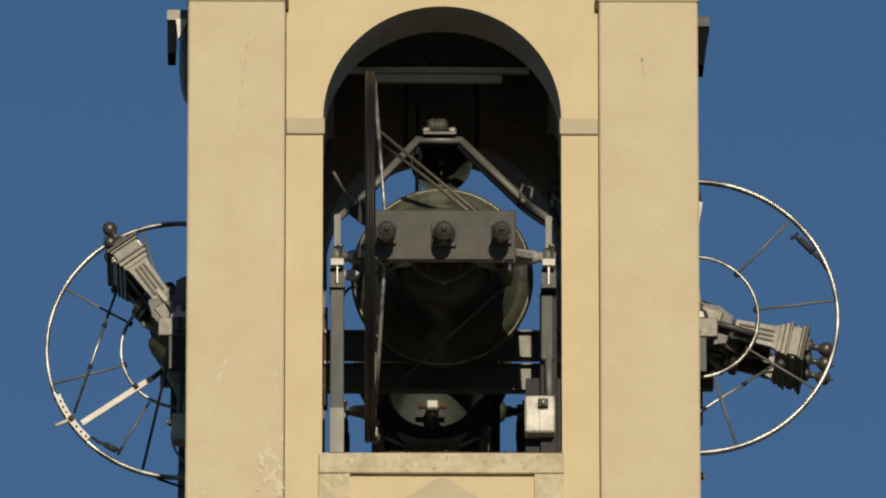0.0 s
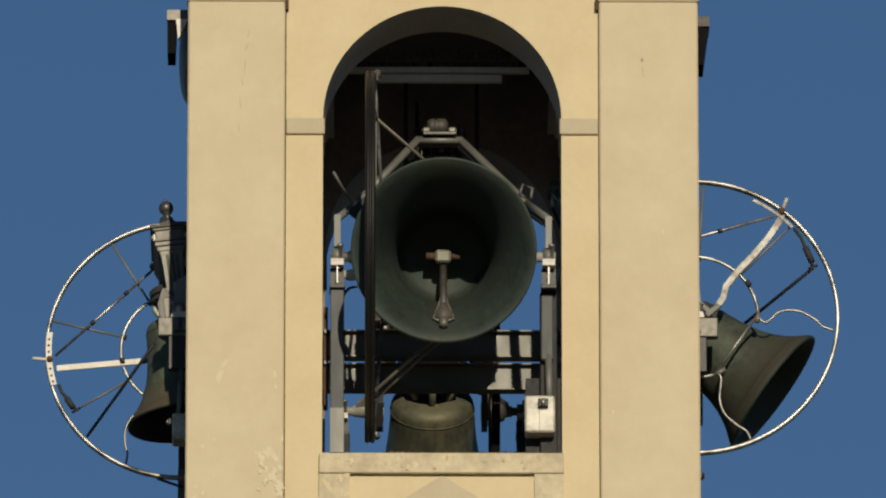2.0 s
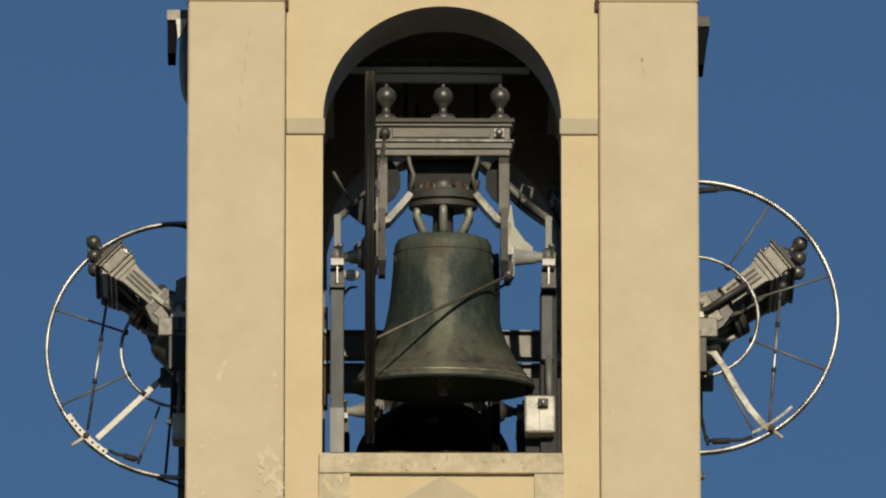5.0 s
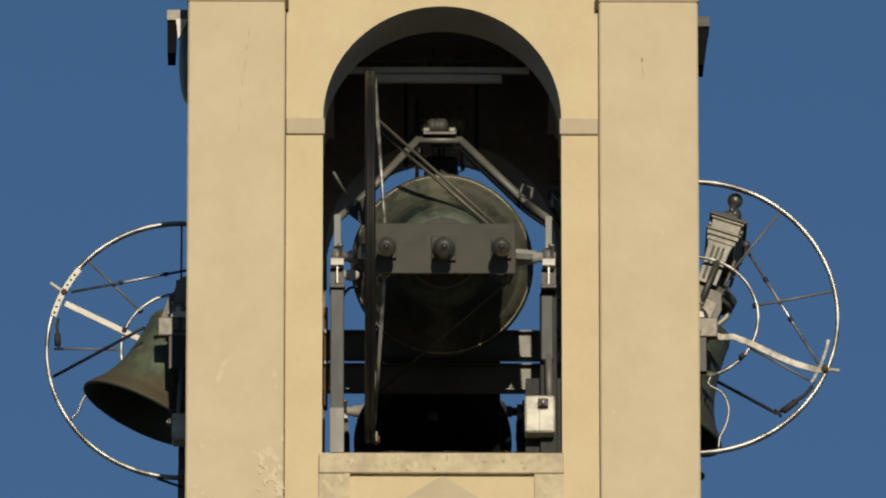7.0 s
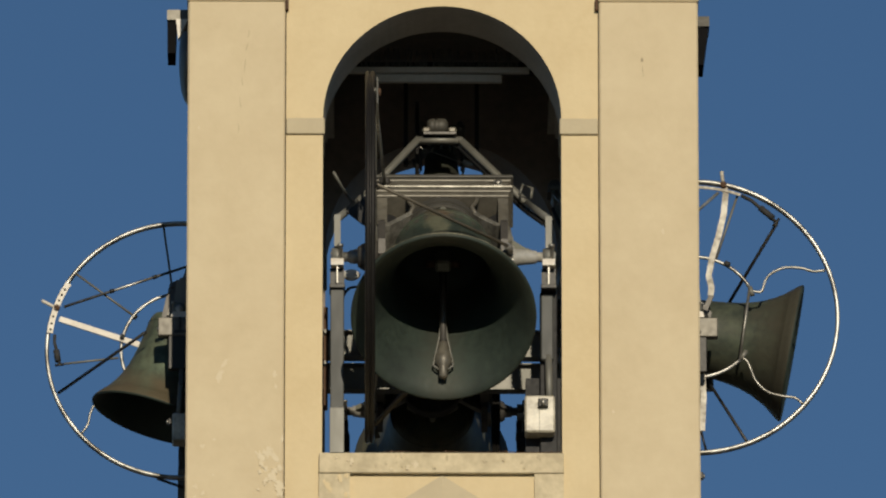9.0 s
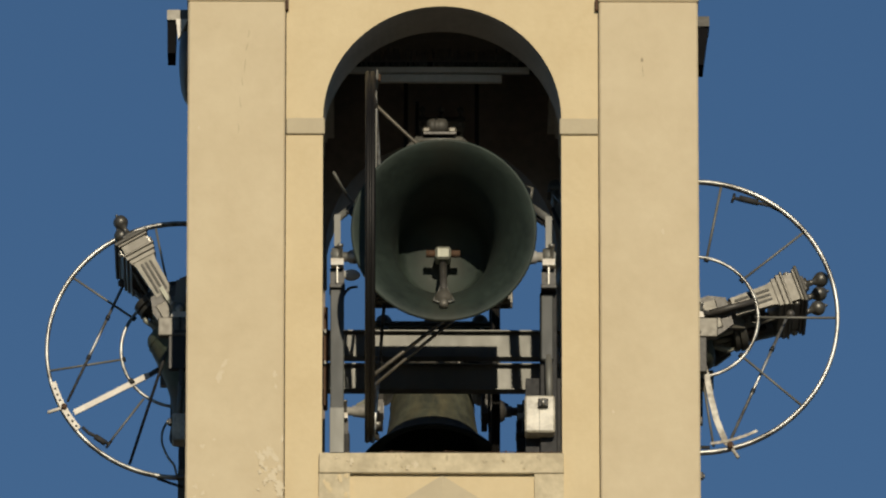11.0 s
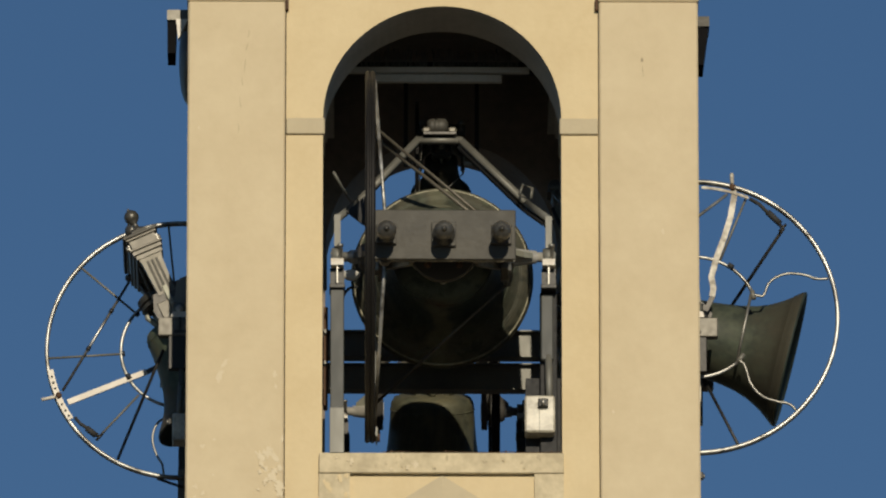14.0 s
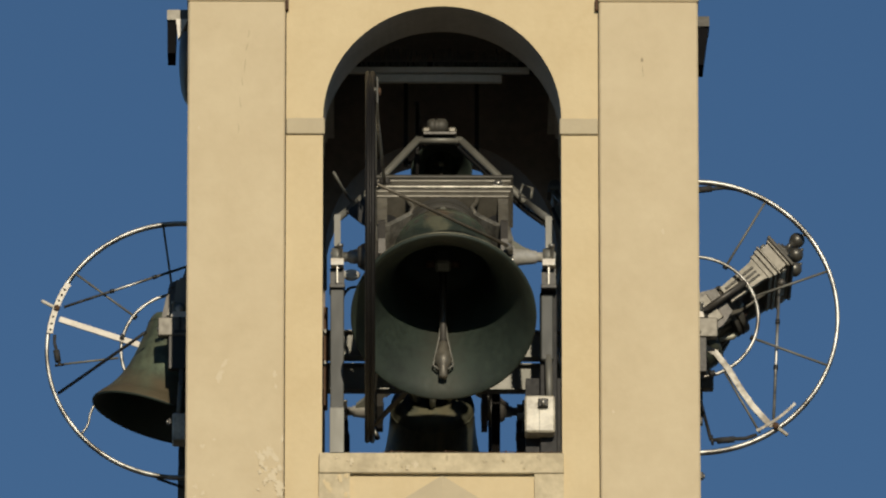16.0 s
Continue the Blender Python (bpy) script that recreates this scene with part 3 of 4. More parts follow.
def swinging_bell(k, label, rim, bronze, near, set_back=27, body=1.0, lettered=False, braced=True, gear=None, lift=0.0, lean=0.0):
    """A counterweighted bell with headstock, wheel and clapper. Its origin is on the axle; it swings about x; -y is outward."""
    thing = new("swinging_bell")
    tagged(thing, label, "church bell", "bells of the tower")
    sc = Matrix.Diagonal((k, k, k, 1))

    def add(name, bm, mat, label="", parent=thing):
        bmesh.ops.transform(bm, matrix=sc, verts=bm.verts)
        return part(name, bm, mat, parent, label)

    # the counterweight of some bells stands higher and leans
    raised = Matrix.Rotation(radians(-lean), 4, "X") @ Matrix.Translation((0, 0, lift))

    def add_top(name, bm, mat, label="", parent=thing):
        bmesh.ops.transform(bm, matrix=raised, verts=bm.verts)
        return add(name, bm, mat, label, parent)

    out, inn = turned_bell(body)
    bell = add("bell", lathe(BM(), out, 64), bronze, "weathered green-brown bronze bell")
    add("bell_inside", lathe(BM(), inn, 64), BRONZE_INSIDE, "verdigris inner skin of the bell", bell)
    z, r = 0.02 * body, 0.346 * body
    add("band", tube(BM(), [(r * math.cos(2 * math.pi * i / 64), r * math.sin(2 * math.pi * i / 64), z) for i in range(64)], 0.0055, 6, True), bronze, "", bell)
    if lettered:
        for r, z, t in ((0.474, -0.665, 0.003), (0.480, -0.680, 0.003), (0.549, -0.790, 0.005), (0.563, -0.808, 0.005), (0.626, -0.886, 0.010)):
            add("bead", tube(BM(), [(r * math.cos(2 * math.pi * i / 64), r * math.sin(2 * math.pi * i / 64), z) for i in range(64)], t, 6, True), GLINT_BRONZE if t > 0.005 else bronze, "", bell)
        for i in range(26):
            a = 360 * i / 26 + (3 if i % 3 else 0)
            m = Matrix.Rotation(radians(a), 4, "Z") @ Matrix.Translation((0.349, 0, -0.035))
            add("letter_bar", box(BM(), -0.003, 0.003, -0.013 - 0.004 * (i % 3), 0.013, -0.020, 0.020, m), CAST_TOP, "bar of worn raised lettering", bell)
    # canons between bell and headstock
    for i in range(6):
        a = radians(60 * i + 30)
        c, s = math.cos(a), math.sin(a)
        add("canon", tube(BM(), [(0.12 * c, 0.12 * s, 0.12), (0.17 * c, 0.17 * s, 0.19), (0.215 * c, 0.215 * s, 0.28), (0.20 * c, 0.20 * s, 0.345)], 0.028, 8), CANON, "pale bronze canon")
    add("canon", tube(BM(), [(0, -0.10, 0.12), (0, -0.11, 0.34)], 0.03, 8), CANON)
    add("crown_post", lathe(BM(), [(0.075, 0.13), (0.07, 0.36)], 16), CAST_DARK)
    add("headstock_disc", lathe(BM(), [(0.0, 0.335), (0.225, 0.335), (0.24, 0.342), (0.24, 0.376), (0.222, 0.382), (0.222, 0.390), (0.246, 0.396), (0.248, 0.450), (0.238, 0.459), (0.0, 0.463)], 48, smooth=False), CAST_TOP, "round moulded headstock plate")
    add("crown_bolt", lathe(BM(), [(0.075, 0.455), (0.075, 0.478), (0.054, 0.482), (0.054, 0.525), (0.035, 0.545), (0.0, 0.55)], 16), STEEL, "bright crown bolt")
    for x, y in ((-0.11, -0.13), (0.11, -0.13), (-0.16, 0.0), (0.16, 0.0)):
        add("plate_bolt", lathe(BM(), [(0.0, 0.455), (0.026, 0.455), (0.026, 0.485), (0.014, 0.49), (0.014, 0.515), (0.0, 0.518)], 8, Matrix.Translation((x, y, 0))), RUST, "rusty plate bolt")
    # entablature-shaped counterweight
    beam = add_top("counterweight", box(BM(), -0.47, 0.47, -0.135, 0.135, 0.81, 0.905, bevel=0.006), CAST, "grey cast-iron counterweight with mouldings")
    # the moulding at 0.792 carries the sunlit edge line in its paler colour
    for hx, hy, z0, z1 in ((0.50, 0.175, 0.93, 0.962), (0.485, 0.155, 0.905, 0.93), (0.50, 0.165, 0.792, 0.814), (0.485, 0.15, 0.748, 0.792), (0.47, 0.135, 0.70, 0.748)):
        add_top("moulding", box(BM(), -hx, hx, -hy, hy, z0, z1, bevel=0.006), CAST_TOP if z0 > 0.91 else PALE_IRON if z0 == 0.792 and rim == RIM_DARK else CAST, "", beam)
    for s in (-1, 1):
        add_top("panel", box(BM(), -0.36, 0.33, s * 0.142 - 0.006, s * 0.142 + 0.006, 0.828, 0.897, bevel=0.004), CAST, "", beam)
        add_top("bolt_plate", box(BM(), 0.355, 0.43, s * 0.145 - 0.009, s * 0.145 + 0.009, 0.830, 0.895, bevel=0.004), STEEL, "pale square bolt plate", beam)
        for x in (-0.415, 0.393):
            add_top("boss", lathe(BM(), [(0.0, 0.0), (0.03, 0.0), (0.026, 0.022), (0.0, 0.026)], 12, Matrix.Translation((x, s * (0.137 if x < 0 else 0.152), 0.862)) @ Matrix.Rotation(radians(-90 * s), 4, "X")), STEEL, "bolt head", beam)
    for x in (-0.40, 0.0, 0.40):
        fb = ball_finial(1, x == 0)
        bmesh.ops.translate(fb, verts=fb.verts, vec=(x, 0, 0))
        add_top("ball_finial", fb, BALL, "turned ball finial")
        q = 0.085 if x == 0 else 0.07
        add_top("plinth", box(BM(), x - q, x + q, -q, q, 0.962, 0.99, bevel=0.004), CAST_TOP)
    for s in (-1, 1):
        add_top("leg", prism(BM(), [(-0.115, 0.70), (-0.10, 0.65), (-0.085, 0.30), (0.085, 0.30), (0.10, 0.65), (0.115, 0.70)], s * 0.462, s * 0.392), CAST, "fluted headstock leg")
        for y in (-0.045, 0.0, 0.045):
            add_top("flute", box(BM(), *sorted((s * 0.458, s * 0.468)), y - 0.012, y + 0.012, 0.33, 0.66, bevel=0.003), CAST_TOP)
        # arm: from the disc out and down to the axle, with cheeks of cast iron
        for y in (-0.11, 0.11):
            add("arm", tube(BM(), [(s * 0.25, y, 0.73), (s * 0.235, y, 0.64), (s * 0.205, y, 0.56), (s * 0.235, y, 0.44)], 0.017, 6), CAST, "curved headstock arm")
        add("strap", slab(BM(), [(s * 0.225, 0.435), (s * 0.30, 0.345), (s * 0.385, 0.25), (s * 0.455, 0.215), (s * 0.465, 0.0)], 0.022, -0.13, 0.13), PALE_IRON if rim == RIM_DARK else CAST, "cranked headstock strap")
        add("cheek", prism(BM(), [(-0.17, -0.05), (-0.19, 0.18), (-0.13, 0.33), (0.13, 0.33), (0.19, 0.18), (0.17, -0.05), (0.10, -0.14), (-0.10, -0.14)], s * 0.455, s * 0.405), CAST_DARK, "headstock cheek plate")
        wing = BM()
        a = [(s * 0.455, 0.36), (s * 0.48, 0.37), (s * 0.50, 0.22), (s * 0.57, 0.12), (s * 0.63, 0.07), (s * 0.63, 0.04), (s * 0.455, 0.04)]
        va = [wing.verts.new((x, -0.02, z)) for x, z in a]
        vb = [wing.verts.new((x, 0.02, z)) for x, z in a]
        wing.faces.new(va)
        wing.faces.new(list(reversed(vb)))
        for i in range(len(a)):
            wing.faces.new((va[i], vb[i], vb[(i + 1) % len(a)], va[(i + 1) % len(a)]))
        add("gusset", wing, CANON if s > 0 else CAST_DARK, "gusset on the axle")
        prof = [(0.0, 0.40), (0.075, 0.40), (0.075, 0.47), (0.066, 0.475), (0.046, 0.655), (0.035, 0.66), (0.035, 0.79), (0.0, 0.79)]
        add("axle", lathe(BM(), prof, 20, ALONG_X if s > 0 else Matrix.Rotation(radians(-90), 4, "Y")), BRIGHT if s > 0 else RIM, "bright steel axle stub")
    add("axle_flange", box(BM(), 0.472, 0.502, -0.06, 0.06, -0.15, 0.075, bevel=0.008), BRIGHT, "bright flange on the axle")
    add("axle_lug", lathe(BM(), [(0.0, -0.035), (0.036, -0.035), (0.036, 0.035), (0.0, 0.035)], 12, Matrix.Translation((0.455, -0.03, -0.135)) @ Matrix.Rotation(radians(90), 4, "X")), STEEL, "steel lug under the axle")
    add("hub", lathe(BM(), [(0.0, 0.46), (0.13, 0.46), (0.125, 0.50), (0.085, 0.58), (0.07, 0.60), (0.0, 0.60)], 20, Matrix.Rotation(radians(-90), 4, "Y")), CAST_DARK, "dark conical hub of the wheel")
    for s in (-1, 1):
        web = BM()
        a = [(s * 0.40, 0.71), (s * 0.345, 0.67), (s * 0.30, 0.59), (s * 0.30, 0.50), (s * 0.34, 0.43), (s * 0.40, 0.38)]
        va = [web.verts.new((x, 0.01, z)) for x, z in a]
        vb = [web.verts.new((x, 0.06, z)) for x, z in a]
        web.faces.new(va)
        web.faces.new(list(reversed(vb)))
        for i in range(len(a)):
            web.faces.new((va[i], vb[i], vb[(i + 1) % len(a)], va[(i + 1) % len(a)]))
        add("web", web, BLACK_PAINT, "curved cast web between leg and strap")
    block = add("headstock_block", box(BM(), -0.25, 0.25, 0.05, 0.12, 0.44, 0.70, bevel=0.02), BLACK_PAINT, "rough dark iron block behind the plate")
    rg = random.Random(11)
    for i in range(9):
        x = -0.22 + 0.055 * i
        add("stud", tube(BM(), [(x, 0.0, 0.455), (x + rg.uniform(-0.02, 0.02), -0.01, 0.50 + rg.uniform(0, 0.05))], 0.024, 6), CAST_DARK, "", block)
    # drive and damper brackets under the axle
    for y in (-1, 1):
        add("bracket", tube(BM(), [(0.47, y * 0.03, -0.02), (0.47, y * 0.12, -0.13), (0.45, y * 0.17, -0.16)], 0.026, 6), STEEL, "brace bracket")
    # wheel
    if gear:
        side_wheel(add, **gear)
    else:
        xw = -0.512
        R = 1.29
        add("wheel_rim", tube(BM(), ring_points(xw, R, 96), 0, closed=True, flat=(0.022, 0.010)), STEEL_DARK, "blackened channel rim of the bell wheel")
        for s in (-1, 1):
            add("rim_tube", tube(BM(), ring_points(xw + s * 0.017, R, 128), 0.019, 10, True), rim, "tubular edge of the wheel rim")
        add("inner_ring", tube(BM(), ring_points(xw, 0.575, 64), 0.015, 8, True), STEEL, "inner ring of the bell wheel")
        for a in (30, 70, 110, 150):
            add("spoke", tube(BM(), [on_wheel(xw, 0.56, a), on_wheel(xw, R - 0.01, a)], 0.012, 6), STEEL_DULL, "thin wheel spoke")
        for s, a in ((1, 0), (-1, 180)):
            if braced:
                add("stay", tube(BM(), [(-0.41, -s * 0.165, 0.83), on_wheel(xw + 0.03, R - 0.04, a + s * 3)], 0.014, 6), RIM, "long stay rod from counterweight to rim")
            # brace from the far axle to the rim, with its rubber shackle
            b = a - s * (set_back - 8 if set_back > 30 and s < 0 else set_back)
            if braced:
                add("brace", tube(BM(), [(0.45, -s * 0.17, -0.16), on_wheel(xw + 0.03, 1.19, b)], 0.012, 6), ROD if near > 0 else STEEL, "brace rod across to the wheel")
                add("shackle", tube(BM(), [on_wheel(xw + 0.03, 1.185, b - s * 1), on_wheel(xw + 0.02, 1.195, b + s * 3), on_wheel(xw + 0.01, 1.20, b + s * 8), on_wheel(xw, 1.235, b + s * 18)], 0.024, 6), RUBBER, "black shackle at the rim")
            if lettered and s < 0:
                add("brace", tube(BM(), [(0.40, 0.17, -0.12), on_wheel(xw + 0.03, 1.19, b + 5)], 0.014, 6), ROD, "second brace rod beside the first")
            # wavy wires beside the mouth
            pts = []
            for i in range(13):
                u = i / 12
                pts.append(on_wheel(xw, 0.57 + (R - 0.58) * u, a - s * (62 + 8 * math.sin(2 * math.pi * u ** 0.65))))
            add("wave_wire", tube(BM(), pts, 0.012, 6), STEEL, "wavy wire beside the mouth")
        add("wheel_post", tube(BM(), [on_wheel(xw, 0.10, 90), on_wheel(xw, 0.57, 90)], 0.03, 6), CAST_DARK)
        for a in (215, 325):
            add("wheel_post", tube(BM(), [on_wheel(xw, 0.08, a), on_wheel(xw, 0.57, a)], 0.022, 6), CAST_DARK)
        # lever with its drilled plate
        add("lever", tube(BM(), [on_wheel(xw + near * 0.034, r, 0) for r in (0.20, 0.62, R + 0.02)], 0, flat=(0.010, 0.022)), STEEL_DULL, "grey wheel lever")
        plate = add("rim_plate", tube(BM(), ring_points(xw + near * 0.048, R - 0.005, 10, -9, 9, False), 0, flat=(0.006, 0.034)), STEEL_DULL, "drilled plate on the rim")
        for a in (-7.5, -5, -2.6, 2.6, 5, 7.5):
            bm = lathe(BM(), [(0.0, 0.0), (0.012, 0.0), (0.012, 0.003), (0.0, 0.003)], 8, Matrix.Translation(on_wheel(xw + near * 0.056 - 0.0015, R - 0.005, a)) @ ALONG_X)
            add("hole", bm, RUBBER, "", plate)
        add("lever_bolt", lathe(BM(), [(0.0, -0.012), (0.03, -0.012), (0.03, 0.012), (0.0, 0.012)], 10, Matrix.Translation(on_wheel(xw + near * 0.06, R - 0.005, 0)) @ ALONG_X), RUST, "rusty lever bolt")
    add("ball_joint", lathe(BM(), [(0.0, -0.04), (0.028, -0.03), (0.042, 0.0), (0.028, 0.03), (0.0, 0.04)], 14, Matrix.Translation((-0.41, -0.165, 0.855))), CAST_DARK, "ball joint of the stay rod")
    add("clapper_hinge", box(BM(), -0.055, 0.055, -0.045, 0.045, -0.16, 0.07, bevel=0.016), CANON, "pale clapper hinge under the crown", bell)
    for x in (-0.085, 0.085):
        add("hinge_bolt", lathe(BM(), [(0.0, -0.034), (0.026, -0.034), (0.026, 0.034), (0.0, 0.034)], 8, Matrix.Translation((x, 0, -0.11)) @ ALONG_X), RUST)
    # clapper hangs from inside the crown
    clap = new("clapper")
    clap.parent = thing
    clap.location = (0, 0, 0.03 * k)
    add("clapper_rod", tube(BM(), [(0, 0, 0.04), (0, 0, -0.78)], 0.026, 8), CAST_DARK, "dark iron clapper shaft", clap)
    add("clapper_ball", lathe(BM(), [(0.0, -0.74), (0.03, -0.76), (0.038, -0.82), (0.052, -0.86), (0.062, -0.90), (0.055, -0.94), (0.036, -0.965), (0.030, -0.98), (0.030, -1.05), (0.0, -1.06)], 18), CAST, "iron clapper ball", clap)
    for s in (-1, 1):
        add("safety_strap", tube(BM(), [(s * 0.012, 0, -0.56), (s * 0.030, 0, -0.72), (s * 0.062, 0, -0.90), (s * 0.070, 0, -0.95), (s * 0.03, 0, -0.985)], 0.008, 6), STEEL_DULL, "", clap)
    return thing, clap


def bell_stand(k, side):
    """The fixed frame of one bell: posts, bearings, bow and motor."""
    thing = new("bell_stand")
    tagged(thing, "grey steel bell stand with bearings and an angular bow", "bell frame", "bell stands of the tower")
    sc = Matrix.Diagonal((k, k, k, 1))

    def add(name, bm, mat, label="", parent=thing):
        bmesh.ops.transform(bm, matrix=sc, verts=bm.verts)
        return part(name, bm, mat, parent, label)

    foot = (SILL + 0.06) / k
    for s in (-1, 1):
        x = s * 0.742
        post = BM()
        if s < 0:
            box(post, x - 0.048, x + 0.048, -0.02, 0.09, foot, -0.245, bevel=0.006)
        else:
            box(post, x - 0.062, x + 0.06, 0.06, 0.16, foot, -0.245, bevel=0.006)
        stand = add("post", post, POST_PAINT if s < 0 else BLACK_PAINT, "grey steel post" if s < 0 else "black steel post")
        add("post_cap", box(BM(), x - 0.055, x + 0.055, -0.05, 0.12, -0.245, -0.215, bevel=0.004), STEEL_DARK, "", stand)
        add("flange", box(BM(), x - 0.0035, x + 0.0035, -0.06, 0.10, -0.215, -0.085), STEEL, "", stand)
        add("web", box(BM(), x - 0.05, x + 0.05, 0.0, 0.02, -0.215, -0.085), STEEL_DARK, "", stand)
        add("bearing_pad", prism(BM(), [(-0.08, -0.085), (-0.075, -0.055), (-0.06, -0.03), (0.06, -0.03), (0.075, -0.055), (0.08, -0.085)], x - 0.044, x + 0.044), WHITE_PAINT, "pale bearing pad")
        add("bearing", lathe(BM(), [(0.0, -0.04), (0.062, -0.04), (0.062, 0.04), (0.0, 0.04)], 16, Matrix.Translation((x, 0, 0.0)) @ ALONG_X), STEEL_DULL, "axle bearing")
        for y in (-0.055, 0.055):
            add("stud", lathe(BM(), [(0.0, -0.03), (0.014, -0.03), (0.014, 0.055), (0.022, 0.055), (0.022, 0.075), (0.0, 0.075)], 8, Matrix.Translation((x + (0.02 if y < 0 else -0.02), y, 0))), STEEL, "bearing stud")
        if s < 0:
            add("post_foot", box(BM(), x - 0.051, x + 0.051, -0.024, 0.094, foot, -1.12, bevel=0.004), STEEL_DULL, "pale bare foot of the post", stand)
        if side in ("west", "east"):
            add("pedestal", box(BM(), x - 0.05, x + 0.05, -0.20, 0.12, -0.27, -0.09, bevel=0.008), CAST, "grey bearing pedestal on the wall", stand)
            if s < 0 and side == "west":
                add("guard_rod", tube(BM(), [(-0.47, -0.22, -1.285), (-0.47, 0.12, -1.405)], 0.013, 6), STEEL_DARK, "dark rod under the wheel", stand)
            add("bracket_plate", box(BM(), x - 0.04, x + 0.04, -0.10, 0.14, -0.60, -0.27, bevel=0.006), STEEL_DARK, "dark bracket plate", stand)
    if side == "south":
        lens = Matrix.Translation((-0.645, 0.06, -0.115)) @ Matrix.Rotation(radians(90), 4, "X") @ Matrix.Diagonal((1.0, 0.62, 1.0, 1))
        add("bearing_cover", lathe(BM(), [(0.0, -0.03), (0.055, -0.025), (0.065, 0.0), (0.055, 0.025), (0.0, 0.03)], 16, lens), BAR_PAINT, "pale cast cover under the bearing")
        add("hose", tube(BM(), smooth_line([(-0.705, 0.08, -0.33), (-0.698, 0.08, -0.26), (-0.655, 0.08, -0.205), (-0.60, 0.08, -0.195)]), 0.010, 6), RUBBER, "black hose beside the post")
    add("box_foot", box(BM(), 0.58, 0.83, 0.11, 0.30, foot, -0.86), BLACK_PAINT)
    # damper arm and its box
    arm = BM()
    box(arm, 0.685, 0.775, 0.0, 0.045, -0.76, -0.28, bevel=0.01)
    add("damper_arm", arm, POST_PAINT, "grey damper arm")
    add("damper_rod", tube(BM(), [(0.74, 0.02, -0.72), (0.745, 0.0, -1.12)], 0.026, 8), STEEL_DULL)
    mbox = add("motor_box", box(BM(), 0.572, 0.782, -0.06, 0.10, -1.31, -1.04, bevel=0.012), BOX_PAINT, "pale grey metal box with a lid seam")
    add("seam", box(BM(), 0.672, 0.676, -0.064, -0.055, -1.30, -1.05), STEEL_DULL, "", mbox)
    add("motor_lug", box(BM(), 0.665, 0.735, -0.10, -0.06, -1.135, -1.075, bevel=0.006), STEEL_DARK, "", mbox)
    add("lug_pin", lathe(BM(), [(0.0, 0.0), (0.024, 0.0), (0.02, 0.015), (0.0, 0.017)], 12, Matrix.Translation((0.70, -0.10, -1.105)) @ Matrix.Rotation(radians(90), 4, "X")), STEEL, "", mbox)
    if side == "north":
        return thing
    # bow: up from the bearings, back and over
    bow = [(-0.742, 0.0, 0.06), (-0.742, 0.02, 0.29), (-0.60, 0.95, 0.73), (-0.17, 1.25, 1.310), (0.13, 1.25, 1.310), (0.60, 0.95, 0.73), (0.742, 0.02, 0.29), (0.742, 0.0, 0.06)]
    for p, q in zip(bow, bow[1:]):
        d = Vector(q) - Vector(p)
        q2 = tuple(Vector(q) + d.normalized() * 0.012)
        add("bow_bar", tube(BM(), [p, q2], 0, flat=(0.022, 0.05)) if abs(d.x) < 0.01 else tube(BM(), [p, q2], 0.032, 4), STEEL_DULL, "angular bow bar")
    add("bow_clip", tube(BM(), [(0.55, 0.82, 0.75), (0.57, 0.82, 0.83), (0.64, 0.82, 0.80), (0.63, 0.82, 0.72)], 0.012, 6), STEEL_DULL)
    mot = add("gear_motor", lathe(BM(), [(0.0, -0.075), (0.04, -0.075), (0.058, -0.055), (0.062, -0.02), (0.050, -0.015), (0.062, 0.005), (0.060, 0.055), (0.035, 0.075), (0.0, 0.075)], 16, Matrix.Translation((-0.03, 1.25, 1.412)) @ ALONG_X), CAST_TOP, "small gear motor on the bow")
    for x in (-0.11, 0.075):
        add("motor_foot", box(BM(), x - 0.03, x + 0.03, 1.19, 1.31, 1.35, 1.395, bevel=0.012), CAST, "", mot)
    add("motor_plate", box(BM(), -0.13, 0.10, 1.18, 1.32, 1.335, 1.352), CAST_DARK, "", mot)
    knee = BM()
    pts = ((-0.680, 0.355), (-0.537, 0.240), (-0.537, 0.48))
    va = [knee.verts.new((x, 0.05, z)) for x, z in pts]
    vb = [knee.verts.new((x, 0.07, z)) for x, z in pts]
    knee.faces.new(va)
    knee.faces.new(list(reversed(vb)))
    for i in range(3):
        knee.faces.new((va[i], vb[i], vb[(i + 1) % 3], va[(i + 1) % 3]))
    add("knee_plate", knee, BLACK_PAINT, "black knee plate under the bow")
    add("under_bar", tube(BM(), [(0.12, 1.27, 1.265), (0.575, 0.98, 0.70), (0.71, 0.06, 0.27)], 0.018, 4), BLACK_PAINT, "black bar along the underside of the bow")
    # stop arm beside the bow
    add("stop_arm", tube(BM(), [(-0.645, 0.6, 0.62), (-0.70, 0.35, 0.62), (-0.77, 0.2, 0.70)], 0.010, 6), STEEL_DULL, "grey stop arm")
    return thing


# name of the face, size, height of the axle, distance of the axle outside the face
BELLS = {"south": (1.0, -0.060, 0.0), "west": (0.750, -0.060, 0.065), "east": (0.79, -0.060, 0.0), "north": (0.88, -0.060, 0.0)}
LABELS = {"south": "largest green-brown bronze bell swinging under a grey headstock", "west": "small brown-green bronze bell swinging out of a side opening",
          "east": "dark green bronze bell with wheel swinging past the wall", "north": "dark bronze bell swinging in the rear opening"}
